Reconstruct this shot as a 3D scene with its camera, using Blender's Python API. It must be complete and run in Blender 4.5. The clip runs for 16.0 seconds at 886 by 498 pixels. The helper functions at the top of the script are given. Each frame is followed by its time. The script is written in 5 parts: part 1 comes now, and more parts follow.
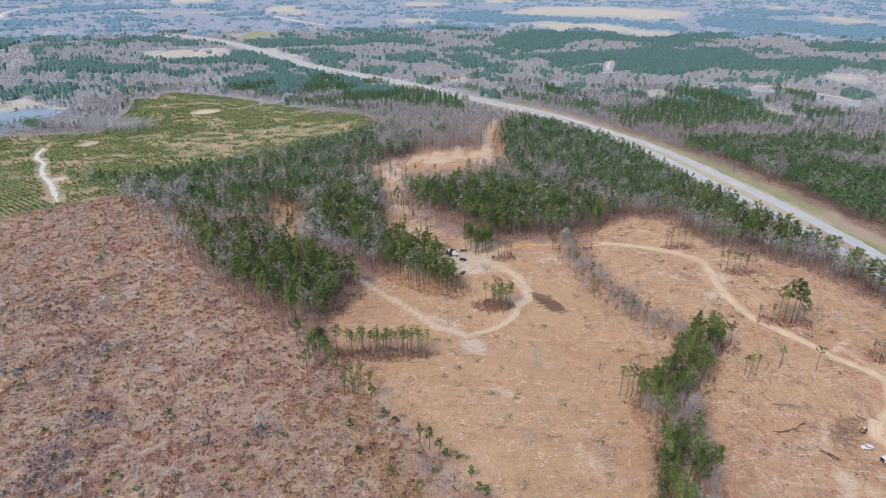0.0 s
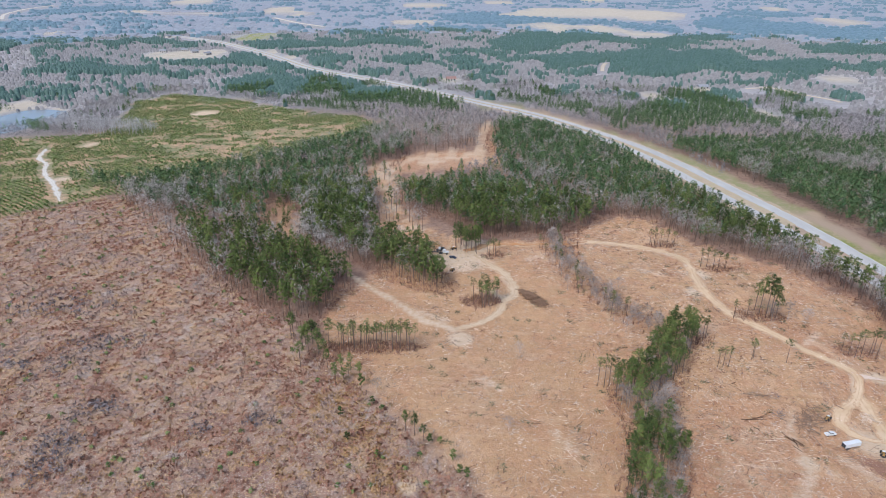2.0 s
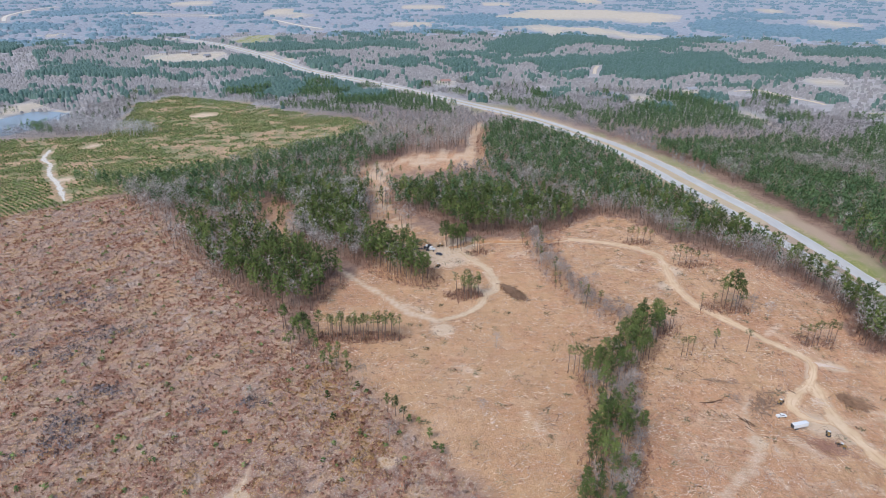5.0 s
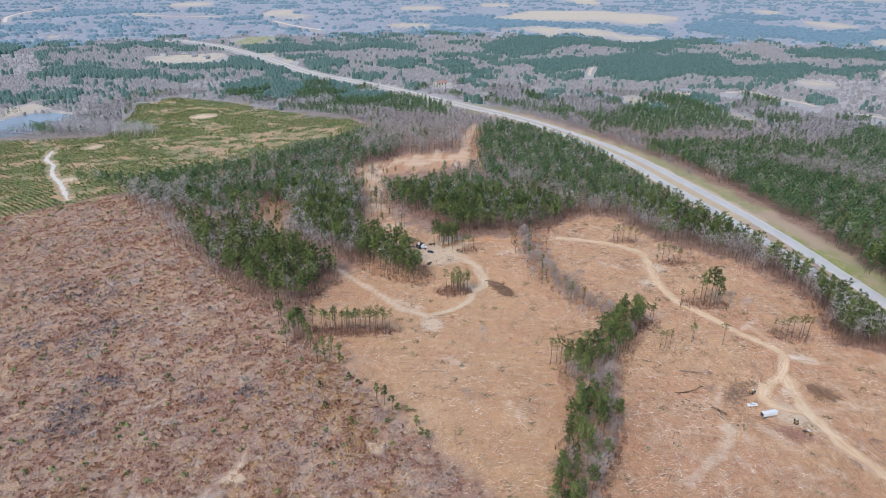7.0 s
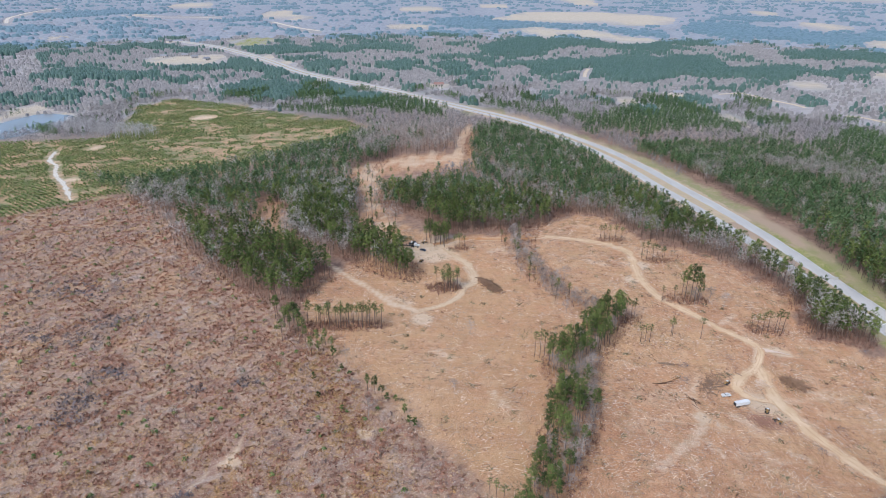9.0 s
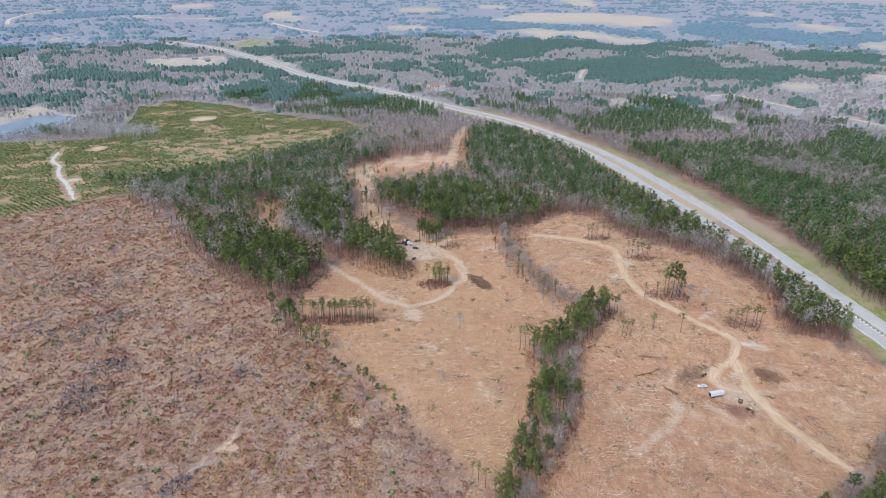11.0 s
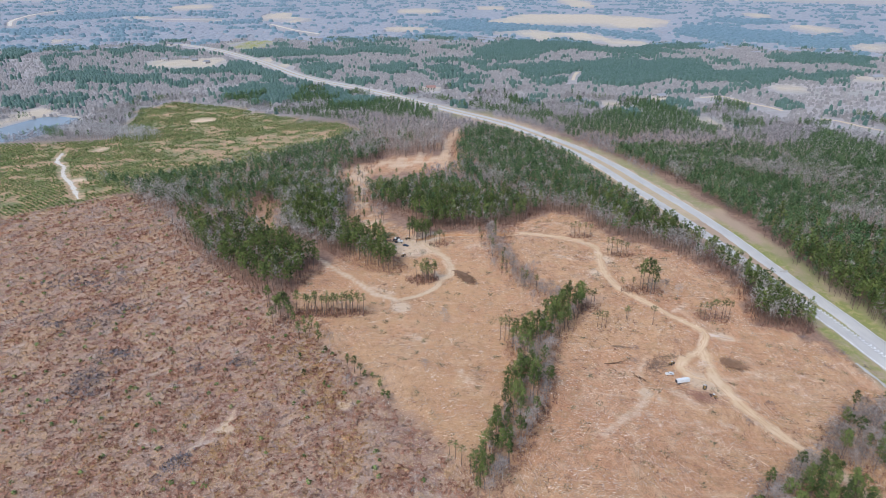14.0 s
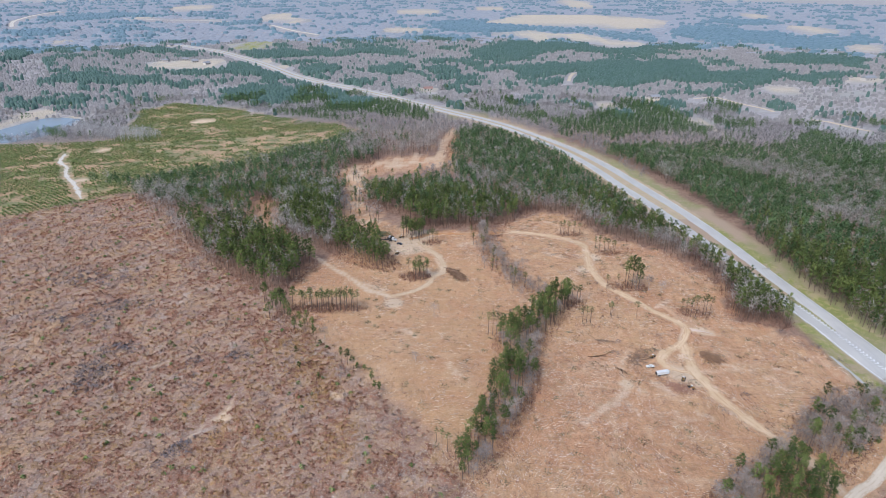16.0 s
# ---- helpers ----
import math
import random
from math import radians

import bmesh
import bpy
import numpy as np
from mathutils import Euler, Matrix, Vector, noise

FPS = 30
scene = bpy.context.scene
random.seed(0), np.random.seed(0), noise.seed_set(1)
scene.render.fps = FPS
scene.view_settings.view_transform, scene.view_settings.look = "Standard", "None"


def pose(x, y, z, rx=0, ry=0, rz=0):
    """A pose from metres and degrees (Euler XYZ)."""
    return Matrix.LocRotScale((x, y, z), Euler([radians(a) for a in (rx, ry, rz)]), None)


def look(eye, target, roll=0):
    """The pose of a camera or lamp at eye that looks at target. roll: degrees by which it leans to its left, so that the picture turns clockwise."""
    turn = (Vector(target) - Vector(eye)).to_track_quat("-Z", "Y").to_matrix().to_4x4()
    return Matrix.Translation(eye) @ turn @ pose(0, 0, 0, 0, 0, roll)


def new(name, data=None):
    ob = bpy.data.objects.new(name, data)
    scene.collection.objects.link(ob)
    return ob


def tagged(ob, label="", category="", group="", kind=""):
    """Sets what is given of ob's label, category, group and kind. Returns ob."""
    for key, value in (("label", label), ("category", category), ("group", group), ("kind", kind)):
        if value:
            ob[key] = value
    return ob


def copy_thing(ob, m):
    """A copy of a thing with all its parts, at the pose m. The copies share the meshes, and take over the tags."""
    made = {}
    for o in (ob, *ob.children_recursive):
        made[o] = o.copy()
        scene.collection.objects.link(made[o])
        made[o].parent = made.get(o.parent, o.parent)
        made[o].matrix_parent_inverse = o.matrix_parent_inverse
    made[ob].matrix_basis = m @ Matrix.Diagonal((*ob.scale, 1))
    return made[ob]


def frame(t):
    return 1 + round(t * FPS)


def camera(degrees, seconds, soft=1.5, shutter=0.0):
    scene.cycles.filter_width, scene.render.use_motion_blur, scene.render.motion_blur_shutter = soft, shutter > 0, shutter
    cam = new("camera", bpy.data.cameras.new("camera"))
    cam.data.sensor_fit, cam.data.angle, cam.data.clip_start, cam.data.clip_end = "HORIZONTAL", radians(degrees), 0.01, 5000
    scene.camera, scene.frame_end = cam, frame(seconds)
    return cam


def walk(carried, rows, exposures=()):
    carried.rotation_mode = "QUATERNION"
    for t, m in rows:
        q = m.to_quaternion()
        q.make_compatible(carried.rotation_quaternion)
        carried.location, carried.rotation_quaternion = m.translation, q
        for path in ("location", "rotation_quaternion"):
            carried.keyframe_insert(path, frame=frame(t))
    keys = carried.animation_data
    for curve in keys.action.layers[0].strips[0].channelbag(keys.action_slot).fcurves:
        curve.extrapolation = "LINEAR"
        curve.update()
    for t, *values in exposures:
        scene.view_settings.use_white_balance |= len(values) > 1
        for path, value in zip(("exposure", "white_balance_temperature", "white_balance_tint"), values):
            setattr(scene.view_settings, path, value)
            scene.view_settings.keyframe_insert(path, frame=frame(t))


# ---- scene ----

# ---------------------------------------------------------------- camera
cam = camera(70.0, 16.0, soft=0.85)
# seconds, x, y, z, yaw, pitch, lean: a straight climb backwards, almost without turning
PATH = [
    (0, 0.0, 0.0, 135.0, 0.0, -24.316, 0.098), (1, 2.44, -5.16, 136.7, -0.004, -24.303, 0.109),
    (2, 4.86, -10.37, 138.42, -0.007, -24.29, 0.12), (3, 7.27, -15.63, 140.16, -0.009, -24.278, 0.13),
    (4, 9.67, -20.93, 141.92, -0.01, -24.267, 0.14), (5.2, 12.53, -27.34, 144.05, -0.01, -24.255, 0.151),
    (6.5, 15.63, -34.33, 146.39, -0.008, -24.244, 0.162), (7.75, 18.61, -41.1, 148.66, -0.004, -24.236, 0.17),
    (9, 21.59, -47.91, 150.96, 0.003, -24.231, 0.177), (10.2, 24.45, -54.46, 153.19, 0.012, -24.229, 0.181),
    (11.5, 27.57, -61.58, 155.63, 0.024, -24.23, 0.183), (12.5, 29.97, -67.07, 157.53, 0.036, -24.234, 0.183),
    (13.5, 32.39, -72.55, 159.43, 0.051, -24.241, 0.18), (14.5, 34.82, -78.03, 161.35, 0.067, -24.25, 0.176),
    (15.25, 36.66, -82.14, 162.8, 0.082, -24.26, 0.171), (16, 38.5, -86.24, 164.25, 0.097, -24.27, 0.165),
]
walk(cam, [(t, pose(x, y, z, 90 + pitch, 0, yaw) @ pose(0, 0, 0, 0, 0, lean)) for t, x, y, z, yaw, pitch, lean in PATH],
     exposures=[(0.0, 0.25, 6000.0, 10.0), (16.0, 0.21, 6000.0, 10.0)])

# ---------------------------------------------------------------- light: bright overcast
SUN_ELEVATION, SUN_TURN = 48.0, 215.0
world = bpy.data.worlds.new("sky")
scene.world = world
world.use_nodes = True
wn = world.node_tree
sky = wn.nodes.new("ShaderNodeTexSky")
sky.sky_type, sky.sun_disc = "NISHITA", False
sky.sun_elevation, sky.sun_rotation = radians(SUN_ELEVATION), radians(SUN_TURN)
sky.air_density, sky.dust_density, sky.ozone_density = 1.0, 2.0, 1.5
wn.links.new(sky.outputs["Color"], wn.nodes["Background"].inputs["Color"])
wn.nodes["Background"].inputs["Strength"].default_value = 0.19
sun_data = bpy.data.lights.new("sun", "SUN")
sun_data.energy, sun_data.angle, sun_data.color = 1.7, radians(16), (1.0, 0.97, 0.92)
sun = new("sun", sun_data)
a, e = radians(SUN_TURN), radians(SUN_ELEVATION)
sun.matrix_world = look((math.sin(a) * math.cos(e) * 300, math.cos(a) * math.cos(e) * 300, math.sin(e) * 300), (0, 0, 0))


# ---------------------------------------------------------------- materials
class Nodes:
    """A material's node tree, with short ways to add to it."""

    def __init__(self, name, rough=0.9):
        self.mat = bpy.data.materials.new(name)
        self.mat.use_nodes = True
        self.tree = self.mat.node_tree
        self.bsdf = self.tree.nodes["Principled BSDF"]
        self.bsdf.inputs["Roughness"].default_value = rough
        self.bsdf.inputs["Specular IOR Level"].default_value = 0.2

    def add(self, kind, **inputs):
        n = self.tree.nodes.new(kind)
        for k, v in inputs.items():
            self.put(n.inputs[k.replace("_", " ")], v)
        return n

    def put(self, socket, v):
        if isinstance(v, bpy.types.NodeSocket):
            self.tree.links.new(v, socket)
        else:
            socket.default_value = v

    def place(self):
        return self.add("ShaderNodeTexCoord").outputs["Object"]

    def noise(self, scale, detail=4.0, rough=0.6, at=None, warp=0.0):
        n = self.add("ShaderNodeTexNoise", Scale=scale, Detail=detail, Roughness=rough, Distortion=warp)
        self.put(n.inputs["Vector"], at or self.place())
        return n.outputs["Fac"]

    def ramp(self, v, lo, hi, a=0.0, b=1.0):
        n = self.add("ShaderNodeMapRange")
        n.inputs["From Min"].default_value, n.inputs["From Max"].default_value = lo, hi
        n.inputs["To Min"].default_value, n.inputs["To Max"].default_value = a, b
        self.put(n.inputs["Value"], v)
        return n.outputs["Result"]

    def math(self, op, x, y):
        n = self.add("ShaderNodeMath")
        n.operation = op
        self.put(n.inputs[0], x)
        self.put(n.inputs[1], y)
        return n.outputs[0]

    def mix(self, f, x, y):
        n = self.add("ShaderNodeMix")
        n.data_type = "RGBA"
        self.put(n.inputs[0], f)
        for s, v in ((n.inputs[6], x), (n.inputs[7], y)):
            self.put(s, v if isinstance(v, bpy.types.NodeSocket) else (*v, 1))
        return n.outputs[2]

    def attr(self, name):
        n = self.add("ShaderNodeAttribute")
        n.attribute_name = name
        return n.outputs["Fac"]

    def bump(self, v, strength, dist):
        n = self.add("ShaderNodeBump", Strength=strength, Distance=dist, Height=v)
        self.put(self.bsdf.inputs["Normal"], n.outputs["Normal"])

    def done(self, colour):
        self.put(self.bsdf.inputs["Base Color"], colour if isinstance(colour, bpy.types.NodeSocket) else (*colour, 1))
        return self.mat


def stretched(m, sx, sy, sz, turn=0.0):
    """Object coordinates scaled, for streaky grain."""
    n = m.add("ShaderNodeMapping")
    n.inputs["Scale"].default_value = (sx, sy, sz)
    n.inputs["Rotation"].default_value = (0, 0, radians(turn))
    m.put(n.inputs["Vector"], m.place())
    return n.outputs["Vector"]


def ground_material():
    m = Nodes("ground", 0.95)
    big, mid, fine = m.noise(0.012, 3), m.noise(0.07, 5, 0.65, warp=0.6), m.noise(0.45, 5, 0.7, warp=0.5)
    patch, grit, speck = m.noise(0.17, 5, 0.7, warp=1.0), m.noise(1.5, 5, 0.75), m.noise(4.0, 3, 0.8)
    # leaf litter under the woods
    c = m.mix(m.ramp(mid, 0.35, 0.65), (0.28, 0.168, 0.118), (0.38, 0.25, 0.175))
    c = m.mix(m.ramp(fine, 0.45, 0.7), c, (0.21, 0.13, 0.097))
    c = m.mix(m.ramp(grit, 0.55, 0.75, 0, 0.6), c, (0.40, 0.32, 0.26))
    # far land: paler and greyer by distance
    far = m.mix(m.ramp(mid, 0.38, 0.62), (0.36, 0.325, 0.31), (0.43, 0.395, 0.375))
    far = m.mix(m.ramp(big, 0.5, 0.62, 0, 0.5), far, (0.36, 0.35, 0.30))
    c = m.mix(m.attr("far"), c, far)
    # logged clearing: pinkish tan soil with straw, bark and pale scrapes
    k = m.mix(m.ramp(mid, 0.35, 0.65), (0.55, 0.286, 0.155), (0.62, 0.362, 0.198))
    k = m.mix(m.ramp(big, 0.42, 0.58, 0, 0.85), k, (0.61, 0.41, 0.22))
    k = m.mix(m.ramp(m.noise(0.022, 4, 0.6, warp=0.8), 0.53, 0.62, 0, 0.6), k, (0.47, 0.235, 0.13))
    k = m.mix(m.ramp(patch, 0.5, 0.64, 0, 0.6), k, (0.37, 0.185, 0.105))
    k = m.mix(m.ramp(fine, 0.5, 0.62, 0, 0.65), k, (0.30, 0.175, 0.105))
    streak = m.noise(1.0, 6, 0.8, stretched(m, 0.16, 1.1, 0.5, 35), 0.4)
    cross = m.noise(1.0, 6, 0.8, stretched(m, 0.9, 0.13, 0.5, 20), 0.4)
    k = m.mix(m.ramp(m.noise(0.035, 5, 0.7, warp=1.5), 0.53, 0.64, 0, 0.75), k, (0.66, 0.46, 0.295))
    drag = m.noise(1.0, 5, 0.65, stretched(m, 0.035, 0.24, 0.2, -38), 0.8)
    k = m.mix(m.ramp(drag, 0.56, 0.68, 0, 0.7), k, (0.70, 0.51, 0.35))
    k = m.mix(m.ramp(m.noise(1.0, 5, 0.65, stretched(m, 0.22, 0.03, 0.2, 12), 0.8), 0.57, 0.7, 0, 0.55), k, (0.34, 0.175, 0.105))
    k = m.mix(m.ramp(streak, 0.56, 0.66, 0, 0.6), k, (0.62, 0.475, 0.34))
    k = m.mix(m.ramp(cross, 0.55, 0.64, 0, 0.6), k, (0.27, 0.155, 0.10))
    k = m.mix(m.ramp(grit, 0.54, 0.62, 0, 0.85), k, (0.71, 0.51, 0.335))
    k = m.mix(m.ramp(speck, 0.53, 0.64, 0, 0.8), k, (0.18, 0.092, 0.053))
    k = m.mix(m.math("MULTIPLY", m.ramp(m.noise(0.11, 5, 0.75), 0.515, 0.6), m.ramp(grit, 0.42, 0.55, 0, 0.4)), k, (0.25, 0.225, 0.11))
    k = m.mix(m.math("MULTIPLY", m.attr("straw"), m.ramp(mid, 0.3, 0.6, 0.15, 0.55)), k, m.mix(m.ramp(grit, 0.45, 0.62), (0.48, 0.30, 0.145), (0.59, 0.41, 0.235)))
    k = m.mix(m.ramp(big, 0.3, 0.7, 0.16, 0.30), k, (0.68, 0.325, 0.15))
    scrape = m.math("ADD", m.attr("scrape"), m.math("MULTIPLY", m.math("ADD", m.math("SUBTRACT", m.noise(0.28, 5, 0.7, warp=1.0), 0.5), m.math("SUBTRACT", streak, 0.5)), 1.9))
    k = m.mix(m.ramp(scrape, 0.38, 1.05, 0, 0.75), k, m.mix(m.ramp(grit, 0.42, 0.6), (0.62, 0.435, 0.285), (0.76, 0.59, 0.43)))
    c = m.mix(m.attr("clearing"), c, k)
    # brush field: russet and grey stems, straw
    b = m.mix(m.ramp(mid, 0.38, 0.62), (0.37, 0.215, 0.15), (0.50, 0.33, 0.22))
    b = m.mix(m.ramp(patch, 0.54, 0.66, 0, 0.75), b, (0.24, 0.14, 0.115))
    b = m.mix(m.ramp(m.noise(0.25, 5, 0.75, warp=1.5), 0.53, 0.65, 0, 0.8), b, (0.52, 0.36, 0.21))
    b = m.mix(m.ramp(m.noise(0.035, 4, 0.6), 0.54, 0.64, 0, 0.5), b, (0.53, 0.31, 0.15))
    b = m.mix(m.ramp(m.noise(0.06, 6, 0.7, warp=1.2), 0.55, 0.66, 0, 0.8), b, (0.52, 0.42, 0.34))
    b = m.mix(m.ramp(grit, 0.53, 0.65, 0, 0.8), b, (0.72, 0.59, 0.47))
    b = m.mix(m.ramp(speck, 0.50, 0.66, 0, 0.6), b, (0.15, 0.085, 0.06))
    c = m.mix(m.attr("brush"), c, b)
    # replanted ground: green rows and tan gaps
    g = m.mix(m.ramp(m.noise(0.05, 5, 0.7), 0.43, 0.56), (0.29, 0.265, 0.13), (0.53, 0.34, 0.20))
    g = m.mix(m.ramp(fine, 0.47, 0.64, 0, 0.6), g, (0.14, 0.15, 0.065))
    g = m.mix(m.ramp(grit, 0.55, 0.7, 0, 0.4), g, (0.38, 0.33, 0.22))
    c = m.mix(m.attr("plantation"), c, g)
    # mown verge
    v = m.mix(m.ramp(big, 0.44, 0.54), (0.44, 0.32, 0.22), (0.32, 0.295, 0.14))
    v = m.mix(m.ramp(patch, 0.5, 0.66, 0, 0.7), v, (0.48, 0.34, 0.235))
    v = m.mix(m.ramp(m.noise(0.02, 4, 0.6), 0.55, 0.63, 0, 0.7), v, (0.27, 0.285, 0.11))
    v = m.mix(m.ramp(grit, 0.5, 0.75, 0, 0.5), v, (0.40, 0.32, 0.20))
    c = m.mix(m.attr("verge"), c, v)
    lawn = m.mix(m.ramp(patch, 0.45, 0.6), (0.26, 0.275, 0.08), (0.43, 0.37, 0.16))
    c = m.mix(m.math("MULTIPLY", m.attr("lawn"), m.ramp(mid, 0.36, 0.5)), c, lawn)
    # fields and bare pads
    f = m.mix(m.ramp(mid, 0.35, 0.65), (0.50, 0.415, 0.305), (0.57, 0.48, 0.365))
    c = m.mix(m.attr("field"), c, f)
    d = m.mix(m.ramp(fine, 0.35, 0.65), (0.61, 0.43, 0.27), (0.68, 0.52, 0.36))
    d = m.mix(m.ramp(grit, 0.52, 0.72, 0, 0.5), d, (0.70, 0.57, 0.43))
    c = m.mix(m.ramp(m.math("ADD", m.attr("dirt"), m.math("MULTIPLY", m.math("SUBTRACT", mid, 0.5), 0.9)), 0.25, 0.75), c, d)
    m.bump(m.math("ADD", fine, m.math("ADD", grit, speck)), 0.8, 0.4)
    return m.done(c)


def dirt_material(name, one, two, edge):
    m = Nodes(name, 0.95)
    fine, mid, speck = m.noise(1.6, 5, 0.75), m.noise(0.12, 4), m.noise(4.0, 3, 0.8)
    c = m.mix(m.ramp(mid, 0.35, 0.65), one, two)
    soil = m.mix(m.ramp(speck, 0.5, 0.66, 0, 0.75), edge, tuple(0.5 * q for q in edge))
    soil = m.mix(m.ramp(m.noise(1.5, 5, 0.75), 0.56, 0.66, 0, 0.7), soil, tuple(0.25 + 0.72 * q for q in edge))
    ruts = m.attr("across")
    rut = m.ramp(m.math("ABSOLUTE", m.math("SUBTRACT", ruts, 0.42), 0.0), 0.16, 0.02, 0, 0.6)
    c = m.mix(m.math("MULTIPLY", rut, m.ramp(m.noise(0.3, 4), 0.42, 0.6)), c, tuple(0.8 * q for q in edge))
    wear = m.math("ADD", m.math("MULTIPLY", m.math("SUBTRACT", fine, 0.5), 1.5), m.math("MULTIPLY", m.math("SUBTRACT", m.noise(0.35, 4, 0.7), 0.5), 1.6))
    c = m.mix(m.ramp(m.math("ADD", ruts, wear), 0.45, 0.85), c, soil)
    m.bump(fine, 0.5, 0.15)
    return m.done(m.mix(m.ramp(fine, 0.5, 0.8, 0, 0.5), c, edge))


def leafy(name, dark, light, rough=0.75, gloss=0.2):
    """Foliage: varies from tree to tree and from tuft to tuft."""
    m = Nodes(name, rough)
    m.bsdf.inputs["Specular IOR Level"].default_value = gloss
    tuft = m.add("ShaderNodeNewGeometry").outputs["Random Per Island"]
    one = m.add("ShaderNodeObjectInfo").outputs["Random"]
    tree = m.math("FRACT", m.math("ADD", m.attr("tint"), one), 0.0)
    c = m.mix(m.ramp(m.math("ADD", m.math("MULTIPLY", tree, 0.78), m.math("MULTIPLY", tuft, 0.22)), 0.1, 0.9), dark, light)
    return m.done(c)


def asphalt_material():
    m = Nodes("asphalt", 0.6)
    m.bsdf.inputs["Specular IOR Level"].default_value = 0.12
    mid, grit = m.noise(0.06, 4), m.noise(3.0, 4, 0.7)
    along = m.noise(1.0, 3, 0.6, stretched(m, 0.9, 0.03, 0.5, 13))
    c = m.mix(m.ramp(mid, 0.35, 0.65), (0.46, 0.43, 0.39), (0.52, 0.49, 0.44))
    c = m.mix(m.ramp(along, 0.5, 0.7, 0, 0.4), c, (0.37, 0.355, 0.33))
    c = m.mix(m.ramp(grit, 0.5, 0.8, 0, 0.4), c, (0.45, 0.435, 0.405))
    m.bump(grit, 0.2, 0.02)
    return m.done(c)


def plain(name, colour, rough=0.6, metal=0.0, wear=0.25, scale=1.5):
    m = Nodes(name, rough)
    m.bsdf.inputs["Metallic"].default_value = metal
    v = m.noise(scale, 5, 0.65)
    return m.done(m.mix(m.ramp(v, 0.4, 0.75, 0, wear), colour, tuple(0.55 * q for q in colour)))


M_GROUND = ground_material()
M_TRACK = dirt_material("sandy_dirt", (0.58, 0.395, 0.23), (0.67, 0.49, 0.31), (0.55, 0.33, 0.18))
M_ORANGE = dirt_material("orange_clay", (0.54, 0.25, 0.10), (0.56, 0.36, 0.20), (0.46, 0.24, 0.12))
M_LOOP = dirt_material("worn_soil", (0.56, 0.39, 0.24), (0.62, 0.47, 0.31), (0.54, 0.34, 0.19))
M_SKID = dirt_material("scraped_soil", (0.62, 0.47, 0.345), (0.66, 0.52, 0.40), (0.55, 0.34, 0.20))
M_PALE = dirt_material("pale_gravel", (0.62, 0.55, 0.45), (0.68, 0.62, 0.53), (0.50, 0.40, 0.29))
M_LANE = dirt_material("sandy_lane", (0.60, 0.49, 0.36), (0.66, 0.56, 0.43), (0.55, 0.41, 0.28))
M_VERGE = dirt_material("verge_grass", (0.50, 0.385, 0.26), (0.45, 0.37, 0.22), (0.52, 0.37, 0.25))
M_ASPHALT = asphalt_material()
M_PAINT = plain("road_paint", (0.80, 0.79, 0.76), 0.7)
M_NEEDLES = leafy("pine_needles", (0.046, 0.074, 0.019), (0.196, 0.236, 0.066), 0.6, 0.12)
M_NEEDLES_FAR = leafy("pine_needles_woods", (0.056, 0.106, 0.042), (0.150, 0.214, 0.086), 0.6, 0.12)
# bluer and paler by distance: haze painted into the needle colours
M_NEEDLES_HORIZON_HAZE = leafy("pine_needles_distant_haze", (0.064, 0.116, 0.092), (0.098, 0.156, 0.127), 0.5, 0.4)
M_NEEDLES_REMOTE_HAZE = leafy("pine_needles_remote_haze", (0.142, 0.218, 0.252), (0.160, 0.240, 0.275), 0.5, 0.4)
M_YOUNG_NEEDLES = leafy("light_pine_needles", (0.065, 0.085, 0.024), (0.21, 0.235, 0.075), 0.6, 0.12)
M_BARK = plain("pine_bark", (0.19, 0.13, 0.10), 0.95)
M_TWIGS = leafy("bare_twigs", (0.245, 0.195, 0.165), (0.51, 0.43, 0.37), 0.9)
M_TWIGS_PALE = leafy("pale_bare_twigs", (0.305, 0.268, 0.235), (0.525, 0.472, 0.422), 0.9)
M_CHIPS = leafy("pale_bark_slabs", (0.34, 0.205, 0.125), (0.86, 0.72, 0.58), 0.85)
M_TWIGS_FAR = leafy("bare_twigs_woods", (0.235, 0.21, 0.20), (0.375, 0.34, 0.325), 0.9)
# greyer, then bluish by distance: haze painted into the twig colours
M_TWIGS_HORIZON_HAZE = leafy("bare_twigs_distant_haze", (0.245, 0.228, 0.220), (0.335, 0.312, 0.298), 0.9)
M_TWIGS_REMOTE_HAZE = leafy("bare_twigs_remote_haze", (0.325, 0.335, 0.362), (0.365, 0.375, 0.402), 0.9)
M_BRUSH = leafy("russet_brush", (0.21, 0.096, 0.070), (0.465, 0.245, 0.155), 0.9)
M_ORANGEGRASS = leafy("orange_grass", (0.40, 0.225, 0.09), (0.56, 0.36, 0.17), 0.9)
M_STRAW = leafy("straw_grass", (0.43, 0.255, 0.13), (0.61, 0.42, 0.245), 0.9)
M_GREYBRUSH = leafy("grey_brush", (0.265, 0.170, 0.140), (0.50, 0.375, 0.305), 0.9)
M_PALETWIGS = leafy("whitish_twigs", (0.42, 0.40, 0.38), (0.66, 0.63, 0.60), 0.9)
M_DARKBRUSH = leafy("dark_dead_scrub", (0.15, 0.125, 0.125), (0.27, 0.24, 0.24), 0.9)
M_THICKET = leafy("thicket_stems", (0.19, 0.092, 0.064), (0.38, 0.215, 0.150), 0.9)
M_GREEN = leafy("young_pine_needles", (0.105, 0.155, 0.042), (0.25, 0.305, 0.10), 0.6)
M_SLASH = leafy("dying_pine_boughs", (0.12, 0.115, 0.06), (0.27, 0.245, 0.14), 0.8)
M_WOOD = leafy("weathered_wood", (0.11, 0.058, 0.036), (0.86, 0.68, 0.50), 0.85)


